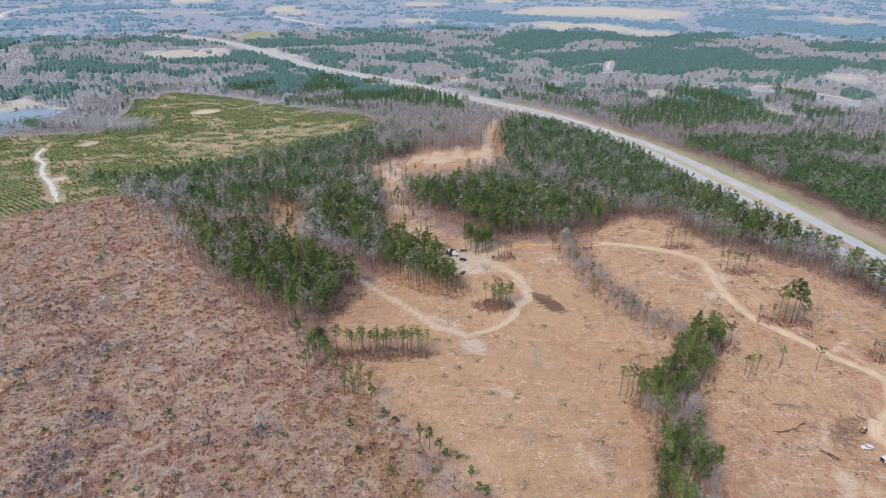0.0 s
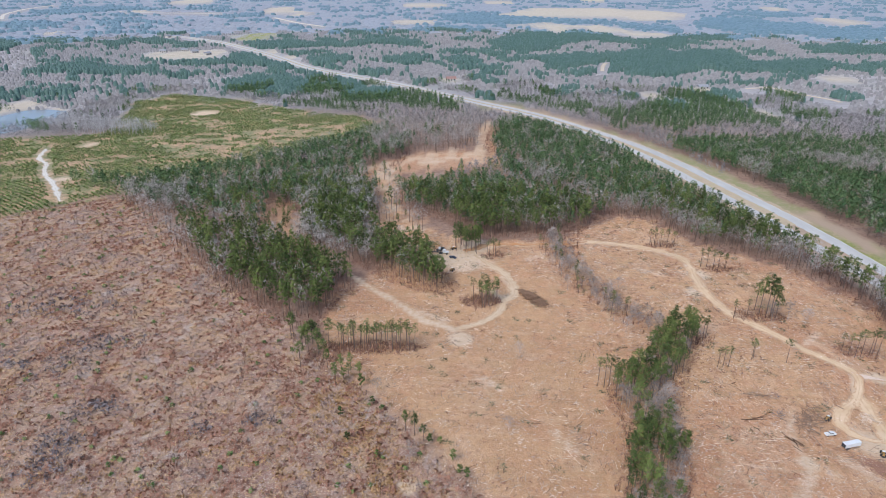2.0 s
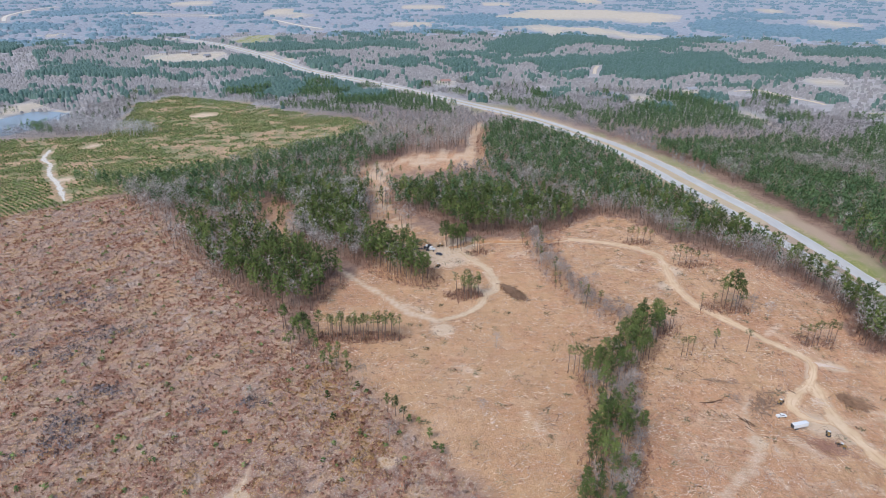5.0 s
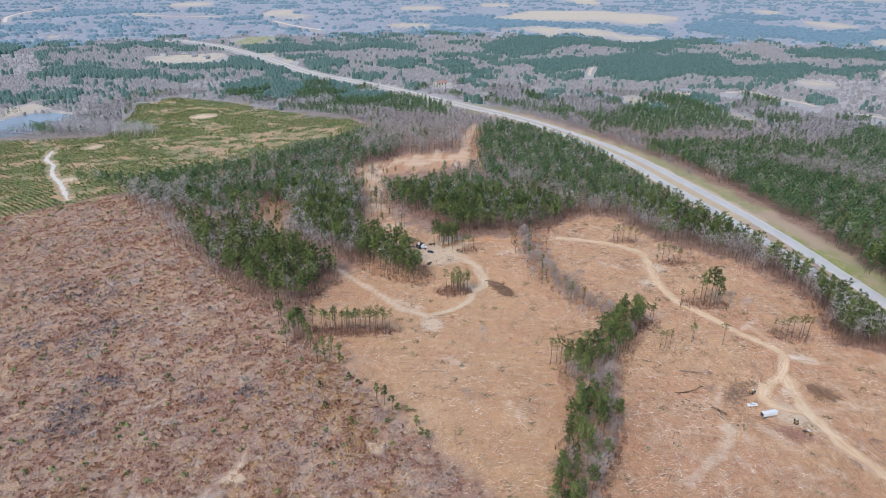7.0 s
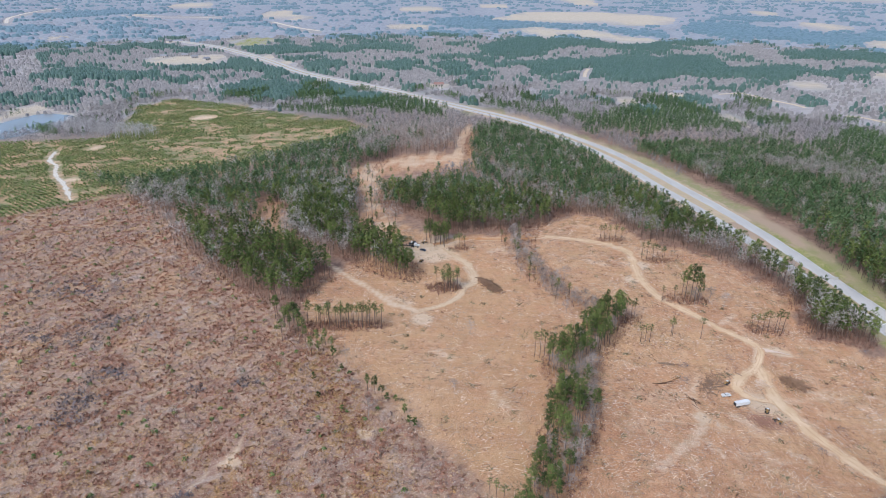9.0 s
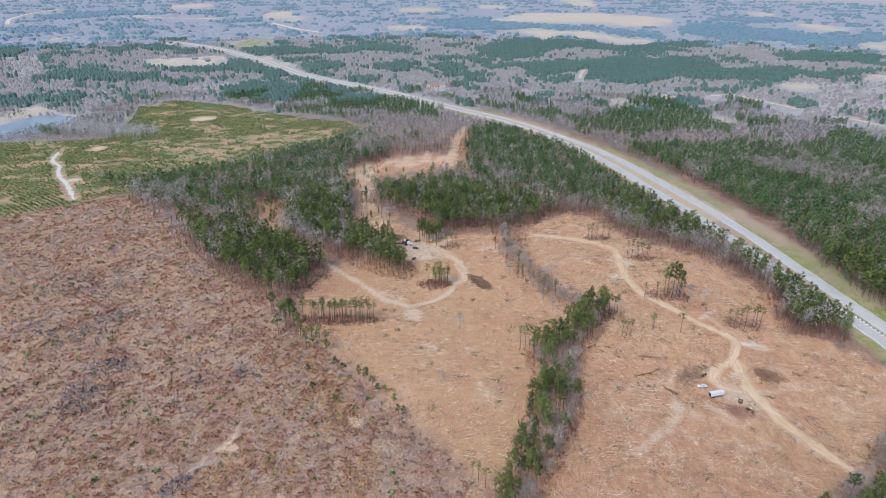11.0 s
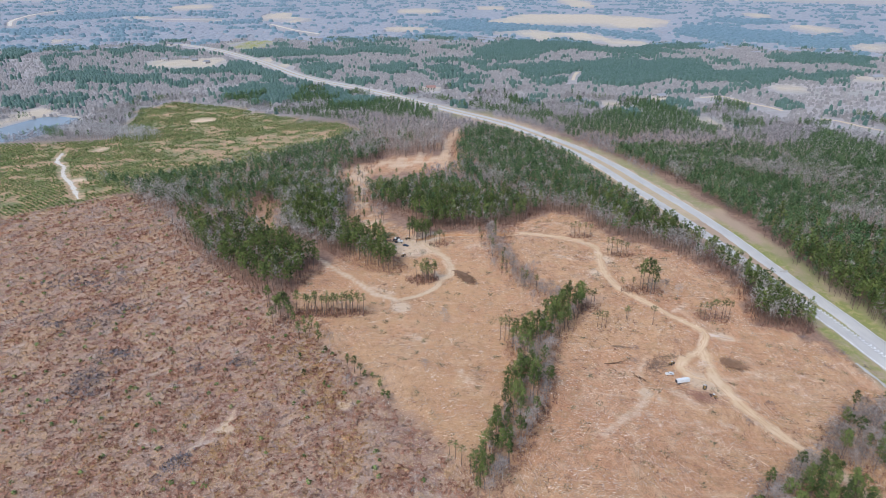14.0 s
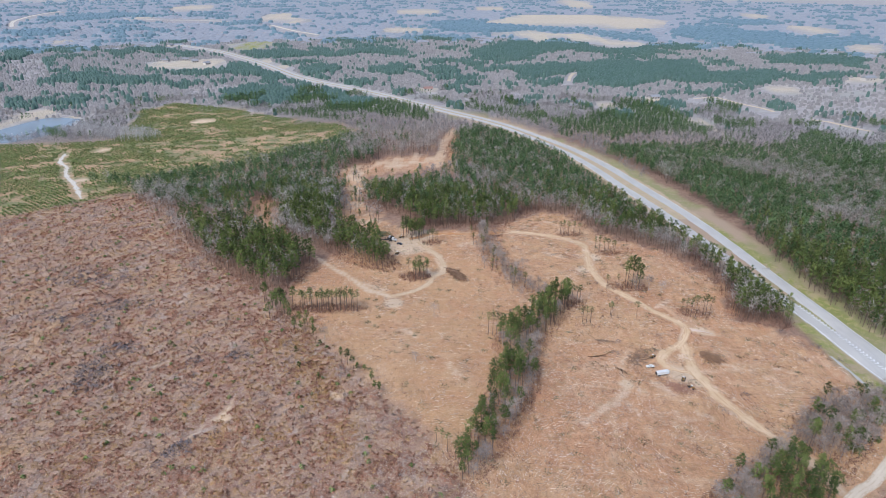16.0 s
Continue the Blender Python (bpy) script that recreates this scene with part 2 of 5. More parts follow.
# ---------------------------------------------------------------- the lie of the land
HILLS = [(-68, 135, 68, 0.8), (11, 129, 56, 2.7), (169, 129, 62, -6.1), (242, 186, 79, -8.0), (146, 208, 68, 6.4), (118, 287, 79, 0.8),
         (39, 242, 68, -2.5), (-248, 388, 135, 4.1), (-135, 259, 101, 1.0), (-129, 158, 68, -2.7), (-371, 641, 169, -3.8)]


def height(x, y):
    x, y = np.asarray(x, float), np.asarray(y, float)
    z = np.zeros(np.broadcast(x, y).shape)
    for cx, cy, r, up in HILLS:
        z = z + up * np.exp(-((x - cx) ** 2 + (y - cy) ** 2) / (2 * r * r))
    return z


def waves(x, y, size, seed):
    """Smooth noise between 0 and 1 with features of about that many metres."""
    g = np.random.default_rng(seed)
    v = np.zeros(np.shape(x))
    for k in range(3):
        for _ in range(5):
            a, ph = g.uniform(0, 2 * math.pi, 2)
            f = 2 * math.pi / (size * g.uniform(0.7, 1.5)) * 2 ** k
            v = v + np.sin(f * (np.cos(a) * x + np.sin(a) * y) + ph + 1.3 * np.sin(0.6 * f * (np.sin(a) * x - np.cos(a) * y) + 2 * ph)) / 1.8 ** k
    return 1 / (1 + np.exp(-v * 0.9))


def edge_distance(x, y, pts, closed=True):
    """Distance to the line through the points."""
    d = np.full(np.shape(x), 1e9)
    n = len(pts)
    for i in range(n if closed else n - 1):
        (ax, ay), (bx, by) = pts[i], pts[(i + 1) % n]
        l2 = (bx - ax) ** 2 + (by - ay) ** 2 + 1e-9
        t = np.clip(((x - ax) * (bx - ax) + (y - ay) * (by - ay)) / l2, 0, 1)
        d = np.minimum(d, np.hypot(x - ax - t * (bx - ax), y - ay - t * (by - ay)))
    return d


def inside(x, y, pts):
    r = np.zeros(np.shape(x), bool)
    for i in range(len(pts)):
        (ax, ay), (bx, by) = pts[i], pts[(i + 1) % len(pts)]
        if ay != by:
            r ^= ((ay > y) != (by > y)) & (x < (bx - ax) * (y - ay) / (by - ay) + ax)
    return r


def zone(x, y, pts, soft=4.0):
    """1 inside the outline, 0 outside, with a ragged edge."""
    d = edge_distance(x, y, pts) * np.where(inside(x, y, pts), 1, -1)
    d = d + (waves(x, y, 14, 5) - 0.5) * soft * 1.6
    return np.clip(0.5 + d / soft, 0, 1)


def spline(pts, step):
    """A smooth line through the points, at about even steps."""
    p = np.array(pts, float)
    p = np.vstack([2 * p[0] - p[1], p, 2 * p[-1] - p[-2]])
    out = []
    for i in range(1, len(p) - 2):
        n = max(2, int(np.linalg.norm(p[i + 1] - p[i]) / step))
        t = np.linspace(0, 1, n, endpoint=False)[:, None]
        out.append(0.5 * (2 * p[i] + (p[i + 1] - p[i - 1]) * t + (2 * p[i - 1] - 5 * p[i] + 4 * p[i + 1] - p[i + 2]) * t * t
                          + (3 * p[i] - p[i - 1] - 3 * p[i + 1] + p[i + 2]) * t ** 3))
    return np.vstack(out + [p[-2:-1]])


HIGHWAY = [(262, 80), (248, 150), (243, 177), (238, 202), (230, 232), (222, 263), (214, 300), (204, 345), (189, 405), (177, 455), (160, 506), (136, 556), (110, 604),
           (82, 642), (48, 681), (10, 726), (-26, 769), (-66, 814), (-112, 860), (-156, 900), (-205, 960), (-280, 1075), (-354, 1173), (-433, 1267), (-540, 1358)]
BRUSH = [(-420, 240), (-267, 318), (-228, 351), (-198, 368), (-152, 323), (-117, 273), (-88, 244), (-62, 221), (-44, 193), (-22, 170), (-9, 154), (6, 133), (17, 121), (29, 106),
         (40, 92), (47, 73), (52, 20), (-10, -60), (-420, -60)]
PLANTATION = [(-420, 240), (-267, 318), (-228, 351), (-201, 375), (-181, 397), (-140, 439), (-85, 509), (-42, 567), (-79, 614), (-151, 650), (-236, 712), (-314, 745), (-340, 704),
              (-319, 641), (-298, 544), (-350, 534), (-403, 528), (-520, 480)]
CLEARING = [(-48, 242), (-38, 255), (-27, 270), (-17, 310), (1, 318), (29, 305), (71, 311), (108, 343), (125, 337), (141, 299), (174, 274), (196, 237), (190, 200), (212, 190),
            (222, 176), (240, 140), (226, 112), (196, 83), (162, 50), (125, -10), (52, 20), (47, 73), (29, 106), (6, 133), (-22, 170), (-44, 193)]
HOLLOW = [(-111, 354), (-97, 362), (-76, 339), (-70, 298), (-79, 292), (-98, 313)]
GAP_WOOD = [(-30, 319), (-46, 397), (-31, 420), (-14, 347), (1, 318), (-13, 306)]
STRAW_LAND = [(-34, 215), (-20, 250), (14, 300), (34, 292), (62, 262), (70, 215), (66, 170), (52, 110), (40, 92), (14, 130), (-14, 168)]
UPPER = [(-51, 443), (-31, 465), (-7, 481), (40, 498), (40, 464), (-4, 451), (-32, 436), (-20, 336), (1, 318), (-17, 310), (-36, 383), (-51, 424)]
GAP_LINE = [(28, 448), (36, 490), (38, 540), (48, 590)]
LOOP_GAP = [(-56, 390), (-55, 431), (-34, 459), (-2, 483), (33, 488), (36, 558), (50, 596), (46, 455), (31, 439), (-9, 429), (-34, 415), (-37, 391)]
POND = [(-456, 575), (-446, 615), (-439, 643), (-431, 660), (-413, 661), (-380, 647), (-372, 630), (-374, 592), (-385, 569), (-403, 548), (-430, 530)]
BANK = [(-475, 621), (-469, 650), (-477, 694), (-471, 717), (-432, 684), (-375, 647), (-380, 648), (-414, 664), (-434, 665), (-443, 648), (-448, 617), (-458, 575)]
MEADOW = [(-453, 1377), (-367, 1449), (-331, 1359), (-359, 1239), (-387, 1257)]
FIELDS_NEAR = [
    [(319, 653), (334, 650), (337, 622), (336, 592), (325, 622)],
    [(-509, 1090), (-474, 1113), (-437, 1122), (-382, 1154), (-344, 1066), (-395, 1032), (-453, 1037)],
    [(-323, 1147), (-289, 1148), (-279, 1110), (-219, 1036), (-214, 998), (-240, 1010), (-287, 1088)],
]
FIELDS_MIDDLE = [
    [(158, 1987), (231, 2128), (295, 2290), (542, 2301), (659, 2223), (755, 2055), (681, 1883), (592, 1805), (467, 1875), (214, 1946)],
    [(136, 1641), (269, 1725), (327, 1632), (399, 1635), (435, 1498), (510, 1404), (414, 1369), (377, 1471), (315, 1560), (266, 1468), (244, 1492), (233, 1615)],
    [(922, 1372), (970, 1417), (1033, 1408), (956, 1292), (904, 1320)],
    [(1062, 1897), (1102, 1879), (1073, 1703), (1000, 1639), (1009, 1750)],
]
FIELDS_FAR = [
    [(1118, 2356), (1180, 2359), (1188, 2274), (1094, 2216)],
    [(-1073, 2652), (-1039, 2775), (-967, 2821), (-868, 2552), (-991, 2511)],
    [(-1011, 2126), (-986, 2152), (-848, 2083), (-672, 2067), (-651, 1999), (-820, 2014)],
    [(-584, 2170), (-581, 2308), (-516, 2199), (-377, 2055), (-411, 1964), (-511, 2027)],
    [(566, 2999), (689, 2870), (652, 2704), (575, 2780)],
    [(161, 2758), (290, 2764), (276, 2610), (165, 2604)],
    [(-121, 2554), (-11, 2525), (-31, 2425), (-94, 2454)],
]
FIELDS = FIELDS_NEAR + FIELDS_MIDDLE + FIELDS_FAR
PINES_NEAR = [
    [(147, 486), (240, 507), (338, 509), (325, 459), (287, 469), (232, 478), (143, 462)],
    [(334, 483), (378, 535), (422, 564), (434, 536), (443, 490), (465, 494), (424, 475), (398, 429), (372, 417), (354, 445), (348, 470)],
    [(147, 603), (187, 626), (219, 656), (266, 709), (292, 717), (307, 676), (308, 628), (323, 618), (327, 585), (291, 552), (251, 563), (204, 534), (175, 569), (153, 603)],
    [(-220, 689), (-196, 684), (-141, 643), (-90, 630), (-43, 645), (-65, 619), (-87, 606), (-114, 593), (-149, 618), (-192, 627)],
]
PINES_ROADSIDE = [
    [(35, 728), (58, 707), (94, 664), (130, 649), (157, 658), (142, 603), (127, 623), (94, 657), (62, 648), (38, 679)],
    [(-517, 730), (-495, 739), (-485, 758), (-463, 734), (-472, 719), (-500, 720), (-493, 689)],
    [(-273, 813), (-247, 843), (-202, 851), (-151, 832), (-102, 805), (-36, 724), (5, 697), (25, 665), (19, 625), (-31, 639), (-71, 669), (-101, 701), (-160, 727), (-196, 708), (-247, 731)],
    [(-554, 883), (-572, 952), (-521, 937), (-467, 912), (-437, 928), (-385, 914), (-410, 875), (-444, 861), (-497, 872), (-539, 889), (-558, 893)],
]
PINES_MIDDLE = [
    [(490, 955), (557, 1012), (587, 1000), (591, 939), (626, 938), (588, 885), (569, 926), (535, 909), (514, 935)],
    [(156, 1030), (219, 1073), (268, 1074), (336, 1114), (411, 1100), (487, 1118), (466, 948), (505, 975), (571, 948), (517, 874), (440, 883), (411, 892), (367, 906), (291, 842), (263, 855), (256, 930), (224, 941), (189, 940), (163, 942), (150, 978)],
    [(-463, 1011), (-408, 975), (-333, 989), (-316, 1055), (-279, 1022), (-258, 960), (-237, 997), (-203, 925), (-222, 900), (-300, 968), (-322, 951), (-365, 950), (-399, 950), (-441, 988)],
]
PINES_NORTH = [
    [(-212, 991), (-189, 1036), (-154, 1051), (-134, 979), (-165, 952), (-184, 936), (-210, 998)],
    [(-131, 1024), (-102, 1011), (-67, 1024), (-63, 981), (-106, 1005), (-131, 1017)],
    [(637, 1170), (699, 1198), (775, 1182), (826, 1150), (751, 1029), (740, 1118), (649, 1083)],
    [(-849, 1250), (-853, 1301), (-795, 1252), (-763, 1185), (-740, 1106), (-736, 1070)],
    [(-353, 1179), (-354, 1240), (-311, 1223), (-308, 1236), (-297, 1286), (-279, 1251), (-224, 1228), (-227, 1308), (-178, 1211), (-143, 1280), (-100, 1312), (-45, 1252), (-48, 1196), (-83, 1229), (-135, 1210), (-173, 1175), (-215, 1174), (-241, 1149), (-290, 1140)],
]
PINES_FAR = [
    [(-654, 1236), (-617, 1227), (-600, 1287), (-545, 1279), (-485, 1212), (-491, 1210), (-539, 1208), (-586, 1252), (-580, 1157), (-634, 1215)],
    [(-805, 1275), (-762, 1283), (-740, 1315), (-674, 1255), (-664, 1241), (-698, 1213), (-746, 1221)],
    [(94, 1251), (131, 1308), (194, 1461), (231, 1450), (227, 1332), (280, 1439), (336, 1404), (374, 1264), (480, 1310), (436, 1173), (384, 1214), (327, 1248), (301, 1285), (262, 1256), (182, 1159), (139, 1142), (98, 1141)],
]
PINES_HORIZON = [
    [(607, 1601), (731, 1848), (812, 1812), (850, 1688), (928, 1642), (879, 1496), (1081, 1546), (972, 1375), (857, 1320), (780, 1308), (776, 1391), (735, 1436), (660, 1470), (628, 1560)],
    [(-1086, 1620), (-1042, 1689), (-936, 1642), (-919, 1596), (-965, 1510), (-1060, 1576)],
    [(-21, 1943), (134, 2019), (206, 1868), (324, 1793), (461, 1658), (551, 1530), (518, 1429), (443, 1527), (421, 1670), (301, 1653), (156, 1632), (43, 1694)],
    [(-1232, 2006), (-1215, 2137), (-1136, 2316), (-873, 2152), (-709, 2216), (-682, 2125), (-826, 2170), (-1006, 2137), (-1116, 1923)],
]
PINE_BLOCKS = PINES_NEAR + PINES_ROADSIDE + PINES_MIDDLE + PINES_NORTH + PINES_FAR + PINES_HORIZON
# smaller stands of pine: centre and half widths
PINE_STANDS = [(-560, 876, 18, 14), (-341, 865, 14, 22), (-824, 1658, 38, 29), (-746, 1693, 33, 14), (-690, 1420, 26, 14), (-629, 1416, 22, 15), (-94, 877, 26, 23), (-44, 1002, 22, 51), (31, 1004, 23, 29), (-36, 783, 34, 20), (24, 1096, 24, 21), (-202, 1447, 36, 27), (25, 1507, 86, 50), (-572, 1897, 52, 56), (55, 924, 40, 24), (185, 881, 25, 19), (129, 727, 22, 20), (966, 1982, 96, 84), (533, 1327, 74, 40), (541, 806, 12, 14), (459, 711, 27, 15), (358, 602, 26, 14), (499, 668, 20, 16), (405, 690, 18, 14)]
TRACKS = {
    "loop": ([(-40, 265), (-31, 254), (-18, 241), (-3, 222), (10, 215), (21, 220), (29, 229), (32, 239), (28, 250)], 3.2),
    "loop_branch": ([(32, 239), (38, 248), (35, 267), (21, 290)], 4.0),
    "clay": ([(16, 294), (27, 300), (41, 303), (58, 302), (83, 304)], 4.0),
    "main": ([(83, 304), (100, 300), (119, 290), (127, 278), (125, 258), (124, 245), (128, 226), (138, 213), (148, 201), (156, 194), (160, 186), (153, 174), (142, 165), (139, 159),
              (142, 154), (151, 152)], 3.7),
    "haul": ([(154, 174), (154, 172), (153, 160), (153, 151), (158, 135), (164, 122), (172, 109), (177, 98), (178, 92), (179, 83)], 5.0),
    "spur": ([(159, 187), (166, 186), (173, 185)], 3.5),
    "skid": ([(125, 162), (121, 158), (118.5, 153), (117, 146), (117, 139), (116, 135), (112, 131), (104, 124), (97, 117)], 0.9),
    "brush_trail": ([(-58, 100), (-53, 111), (-48, 117), (-46, 132)], 1.8),
    "grove_trail": ([(-100, 317), (-90, 311), (-78, 300)], 3.0),
    "tee": ([(-318, 492), (-306, 462), (-290, 444), (-281, 426), (-270, 410), (-258, 396), (-244, 376), (-232, 358)], 3.0),
}
# pale scraped soil where logs were dragged
SCRAPES = [
    ([(124, 162), (120, 157), (118, 149), (118, 143), (117, 138)], 2.6), ([(117, 137), (113, 131), (107, 125), (101, 120), (94, 114)], 4.2), ([(122, 140), (124, 133)], 3.0),
    ([(116, 128), (118, 121)], 2.6), ([(131, 144), (138, 136)], 3.6), ([(135, 124), (138, 119)], 2.4), ([(124, 126), (127, 122)], 2.6), ([(144, 125), (149, 122)], 3.0), ([(167, 161), (174, 158)], 3.4),
    ([(156, 154), (159, 147)], 2.8), ([(178, 159), (182, 157)], 2.2), ([(193, 160), (199, 158)], 2.6), ([(153, 139), (157, 130), (159, 126), (164, 120)], 2.6), ([(159, 143), (165, 134)], 2.0),
    ([(8, 214), (14, 204)], 4.0), ([(-6, 230), (6, 222)], 5.0), ([(18, 180), (26, 172)], 3.5), ([(40, 150), (46, 140)], 3.0), ([(150, 205), (160, 214)], 3.0), ([(100, 270), (110, 262)], 4.0), ([(60, 290), (48, 284)], 4.0),
]
PUBLIC_ROAD = [(262, 152), (234, 124), (216, 107.5), (207, 99), (194, 88), (183, 81), (153, 55), (115, 5)]
CORNER_PINES = [(150, 86), (160, 91), (171, 100), (176, 94), (177, 84), (173, 74), (160, 64), (143, 64)]
FAR_ROADS = [[(-1003, 2085), (-846, 2023), (-716, 2006), (-615, 1968)], [(-466, 1856), (-364, 1689), (-282, 1589)], [(-1384, 2417), (-1356, 2193), (-1281, 1965), (-1173, 1778)], [(229, 905), (240, 950), (252, 985)],
             [(372, 770), (406, 777), (417, 743), (437, 706), (441, 688)], [(463, 645), (478, 635), (488, 608), (499, 590)]]
PATCHES = [(-980, 2646, 67, 177), (-527, 2185, 42, 149), (-63, 2481, 86, 126), (649, 3141, 81, 147), (1144, 2323, 37, 83), (1071, 1789, 56, 103), (-847, 1421, 12, 23), (-553, 1332, 9, 20),
           (245, 733, 14, 11), (317, 768, 12, 12), (-73, 1748, 62, 49), (477, 1412, 12, 22), (528, 847, 25, 27), (15, 832, 17, 14), (700, 930, 30, 20)]
PADS = [(-256, 405, 6), (-239, 638, 13), (-289, 503, 8), (14, 285, 14), (145, 151, 6), (150, 147, 5), (118, 141, 3), (12, 207, 5), (168, 186, 3), (-5, 126, 3.5), (-48, 113, 3), (22, 300, 8), (128, 262, 5), (121, 245, 5)]


def mesh_object(name, v, faces, materials, index=None, attributes=None, parent=None, smooth=False, normals=None):
    """One mesh from arrays of points and equal-sized faces."""
    me = bpy.data.meshes.new(name)
    v, faces = np.asarray(v, np.float32), np.asarray(faces, np.int32)
    k = faces.shape[1]
    me.vertices.add(len(v))
    me.vertices.foreach_set("co", v.ravel())
    me.loops.add(faces.size)
    me.loops.foreach_set("vertex_index", faces.ravel())
    me.polygons.add(len(faces))
    me.polygons.foreach_set("loop_start", np.arange(0, faces.size, k, dtype=np.int32))
    me.polygons.foreach_set("loop_total", np.full(len(faces), k, np.int32))
    if index is not None:
        me.polygons.foreach_set("material_index", np.asarray(index, np.int32))
    if smooth or normals is not None:
        me.polygons.foreach_set("use_smooth", np.ones(len(faces), bool))
    for key, vals in (attributes or {}).items():
        me.attributes.new(key, "FLOAT", "POINT").data.foreach_set("value", np.asarray(vals, np.float32))
    if normals is not None:
        me.attributes.new("custom_normal", "FLOAT_VECTOR", "POINT").data.foreach_set("vector", np.asarray(normals, np.float32).ravel())
    me.update()
    for q in materials:
        me.materials.append(q)
    ob = new(name, me)
    if parent:
        ob.parent = parent
    return ob


# ---------------------------------------------------------------- ground
def graded(lo, hi, step, a, b):
    """Even steps between a and b, growing outwards to lo and hi."""
    mid = list(np.arange(a, b + 0.01, step))
    s, q, left = step, a, []
    while q > lo:
        s *= 1.085
        q -= s
        left.append(max(q, lo))
    s, q, right = step, b, []
    while q < hi:
        s *= 1.085
        q += s
        right.append(min(q, hi))
    return np.array(left[::-1] + mid + right)


def ground():
    xs, ys = graded(-4900, 4900, 2.4, -290, 290), graded(-4000, 4900, 2.4, 40, 340)
    x, y = np.meshgrid(xs, ys)
    x, y = x.ravel(), y.ravel()
    z = height(x, y)
    brush = zone(x, y, BRUSH, 5)
    near = np.clip(1.4 - np.hypot(x, y - 150) / 350, 0, 1)
    z = z + 0.5 * (waves(x, y, 22, 3) - 0.5) * near
    pond = zone(x, y, POND, 6)
    z = z - 1.6 * pond
    dirt = np.zeros(len(x))
    for key, (pts, w) in TRACKS.items():
        worn = 0.4 if key == "skid" else 0.62 if key == "brush_trail" else 0.85
        dirt = np.maximum(dirt, np.clip(1.1 - edge_distance(x, y, pts, False) / (w * 0.85), 0, worn))
    for px, py, r in PADS:
        dirt = np.maximum(dirt, np.clip(1.6 - np.hypot(x - px, y - py) / r, 0, 1) * 0.9)
    dirt = np.maximum(dirt, 0.55 * zone(x + 10 * (waves(x, y, 22, 73) - 0.5), y + 18 * (waves(x, y, 22, 74) - 0.5), UPPER, 7))
    dirt = np.maximum(dirt, np.clip(1.0 - edge_distance(x, y, GAP_LINE, False) / 7, 0, 0.5))
    scrape = np.maximum.reduce([np.clip(1.15 - edge_distance(x, y, pts, False) / (0.85 * w), 0, 1) for pts, w in SCRAPES])
    hw = edge_distance(x, y, HIGHWAY, False)
    field = np.maximum.reduce([zone(x, y, f, 12) for f in FIELDS] + [zone(x, y, BANK, 8)]
                               + [np.clip(2.5 * (1.2 - np.hypot((x - cx) / rx, (y - cy) / ry)), 0, 1) for cx, cy, rx, ry in PATCHES])
    i = np.arange(len(x)).reshape(len(ys), len(xs))
    faces = np.stack([i[:-1, :-1], i[:-1, 1:], i[1:, 1:], i[1:, :-1]], -1).reshape(-1, 4)
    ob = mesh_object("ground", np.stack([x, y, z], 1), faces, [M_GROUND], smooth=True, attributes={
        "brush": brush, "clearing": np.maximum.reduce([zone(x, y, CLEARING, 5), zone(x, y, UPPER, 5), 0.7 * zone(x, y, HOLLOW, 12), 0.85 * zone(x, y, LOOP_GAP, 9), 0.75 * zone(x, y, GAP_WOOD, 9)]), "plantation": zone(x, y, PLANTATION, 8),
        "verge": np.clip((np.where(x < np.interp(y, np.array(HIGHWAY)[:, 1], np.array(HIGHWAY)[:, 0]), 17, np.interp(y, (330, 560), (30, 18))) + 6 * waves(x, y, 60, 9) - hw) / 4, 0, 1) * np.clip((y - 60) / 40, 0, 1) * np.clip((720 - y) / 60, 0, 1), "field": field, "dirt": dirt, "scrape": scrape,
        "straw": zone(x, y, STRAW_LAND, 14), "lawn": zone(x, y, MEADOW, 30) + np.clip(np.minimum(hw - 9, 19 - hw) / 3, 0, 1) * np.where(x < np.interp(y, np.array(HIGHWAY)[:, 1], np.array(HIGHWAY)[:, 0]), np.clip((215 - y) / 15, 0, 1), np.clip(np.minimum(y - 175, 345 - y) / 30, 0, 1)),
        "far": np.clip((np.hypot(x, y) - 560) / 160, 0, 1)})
    tagged(ob, "brown rolling ground with logged tan soil and brush", "ground", kind="structure")


ground()


def base(x, y):
    """Height of the ground's surface."""
    near = np.clip(1.4 - np.hypot(x, np.asarray(y) - 150) / 350, 0, 1)
    return height(x, y) + 0.5 * (waves(x, y, 22, 3) - 0.5) * near


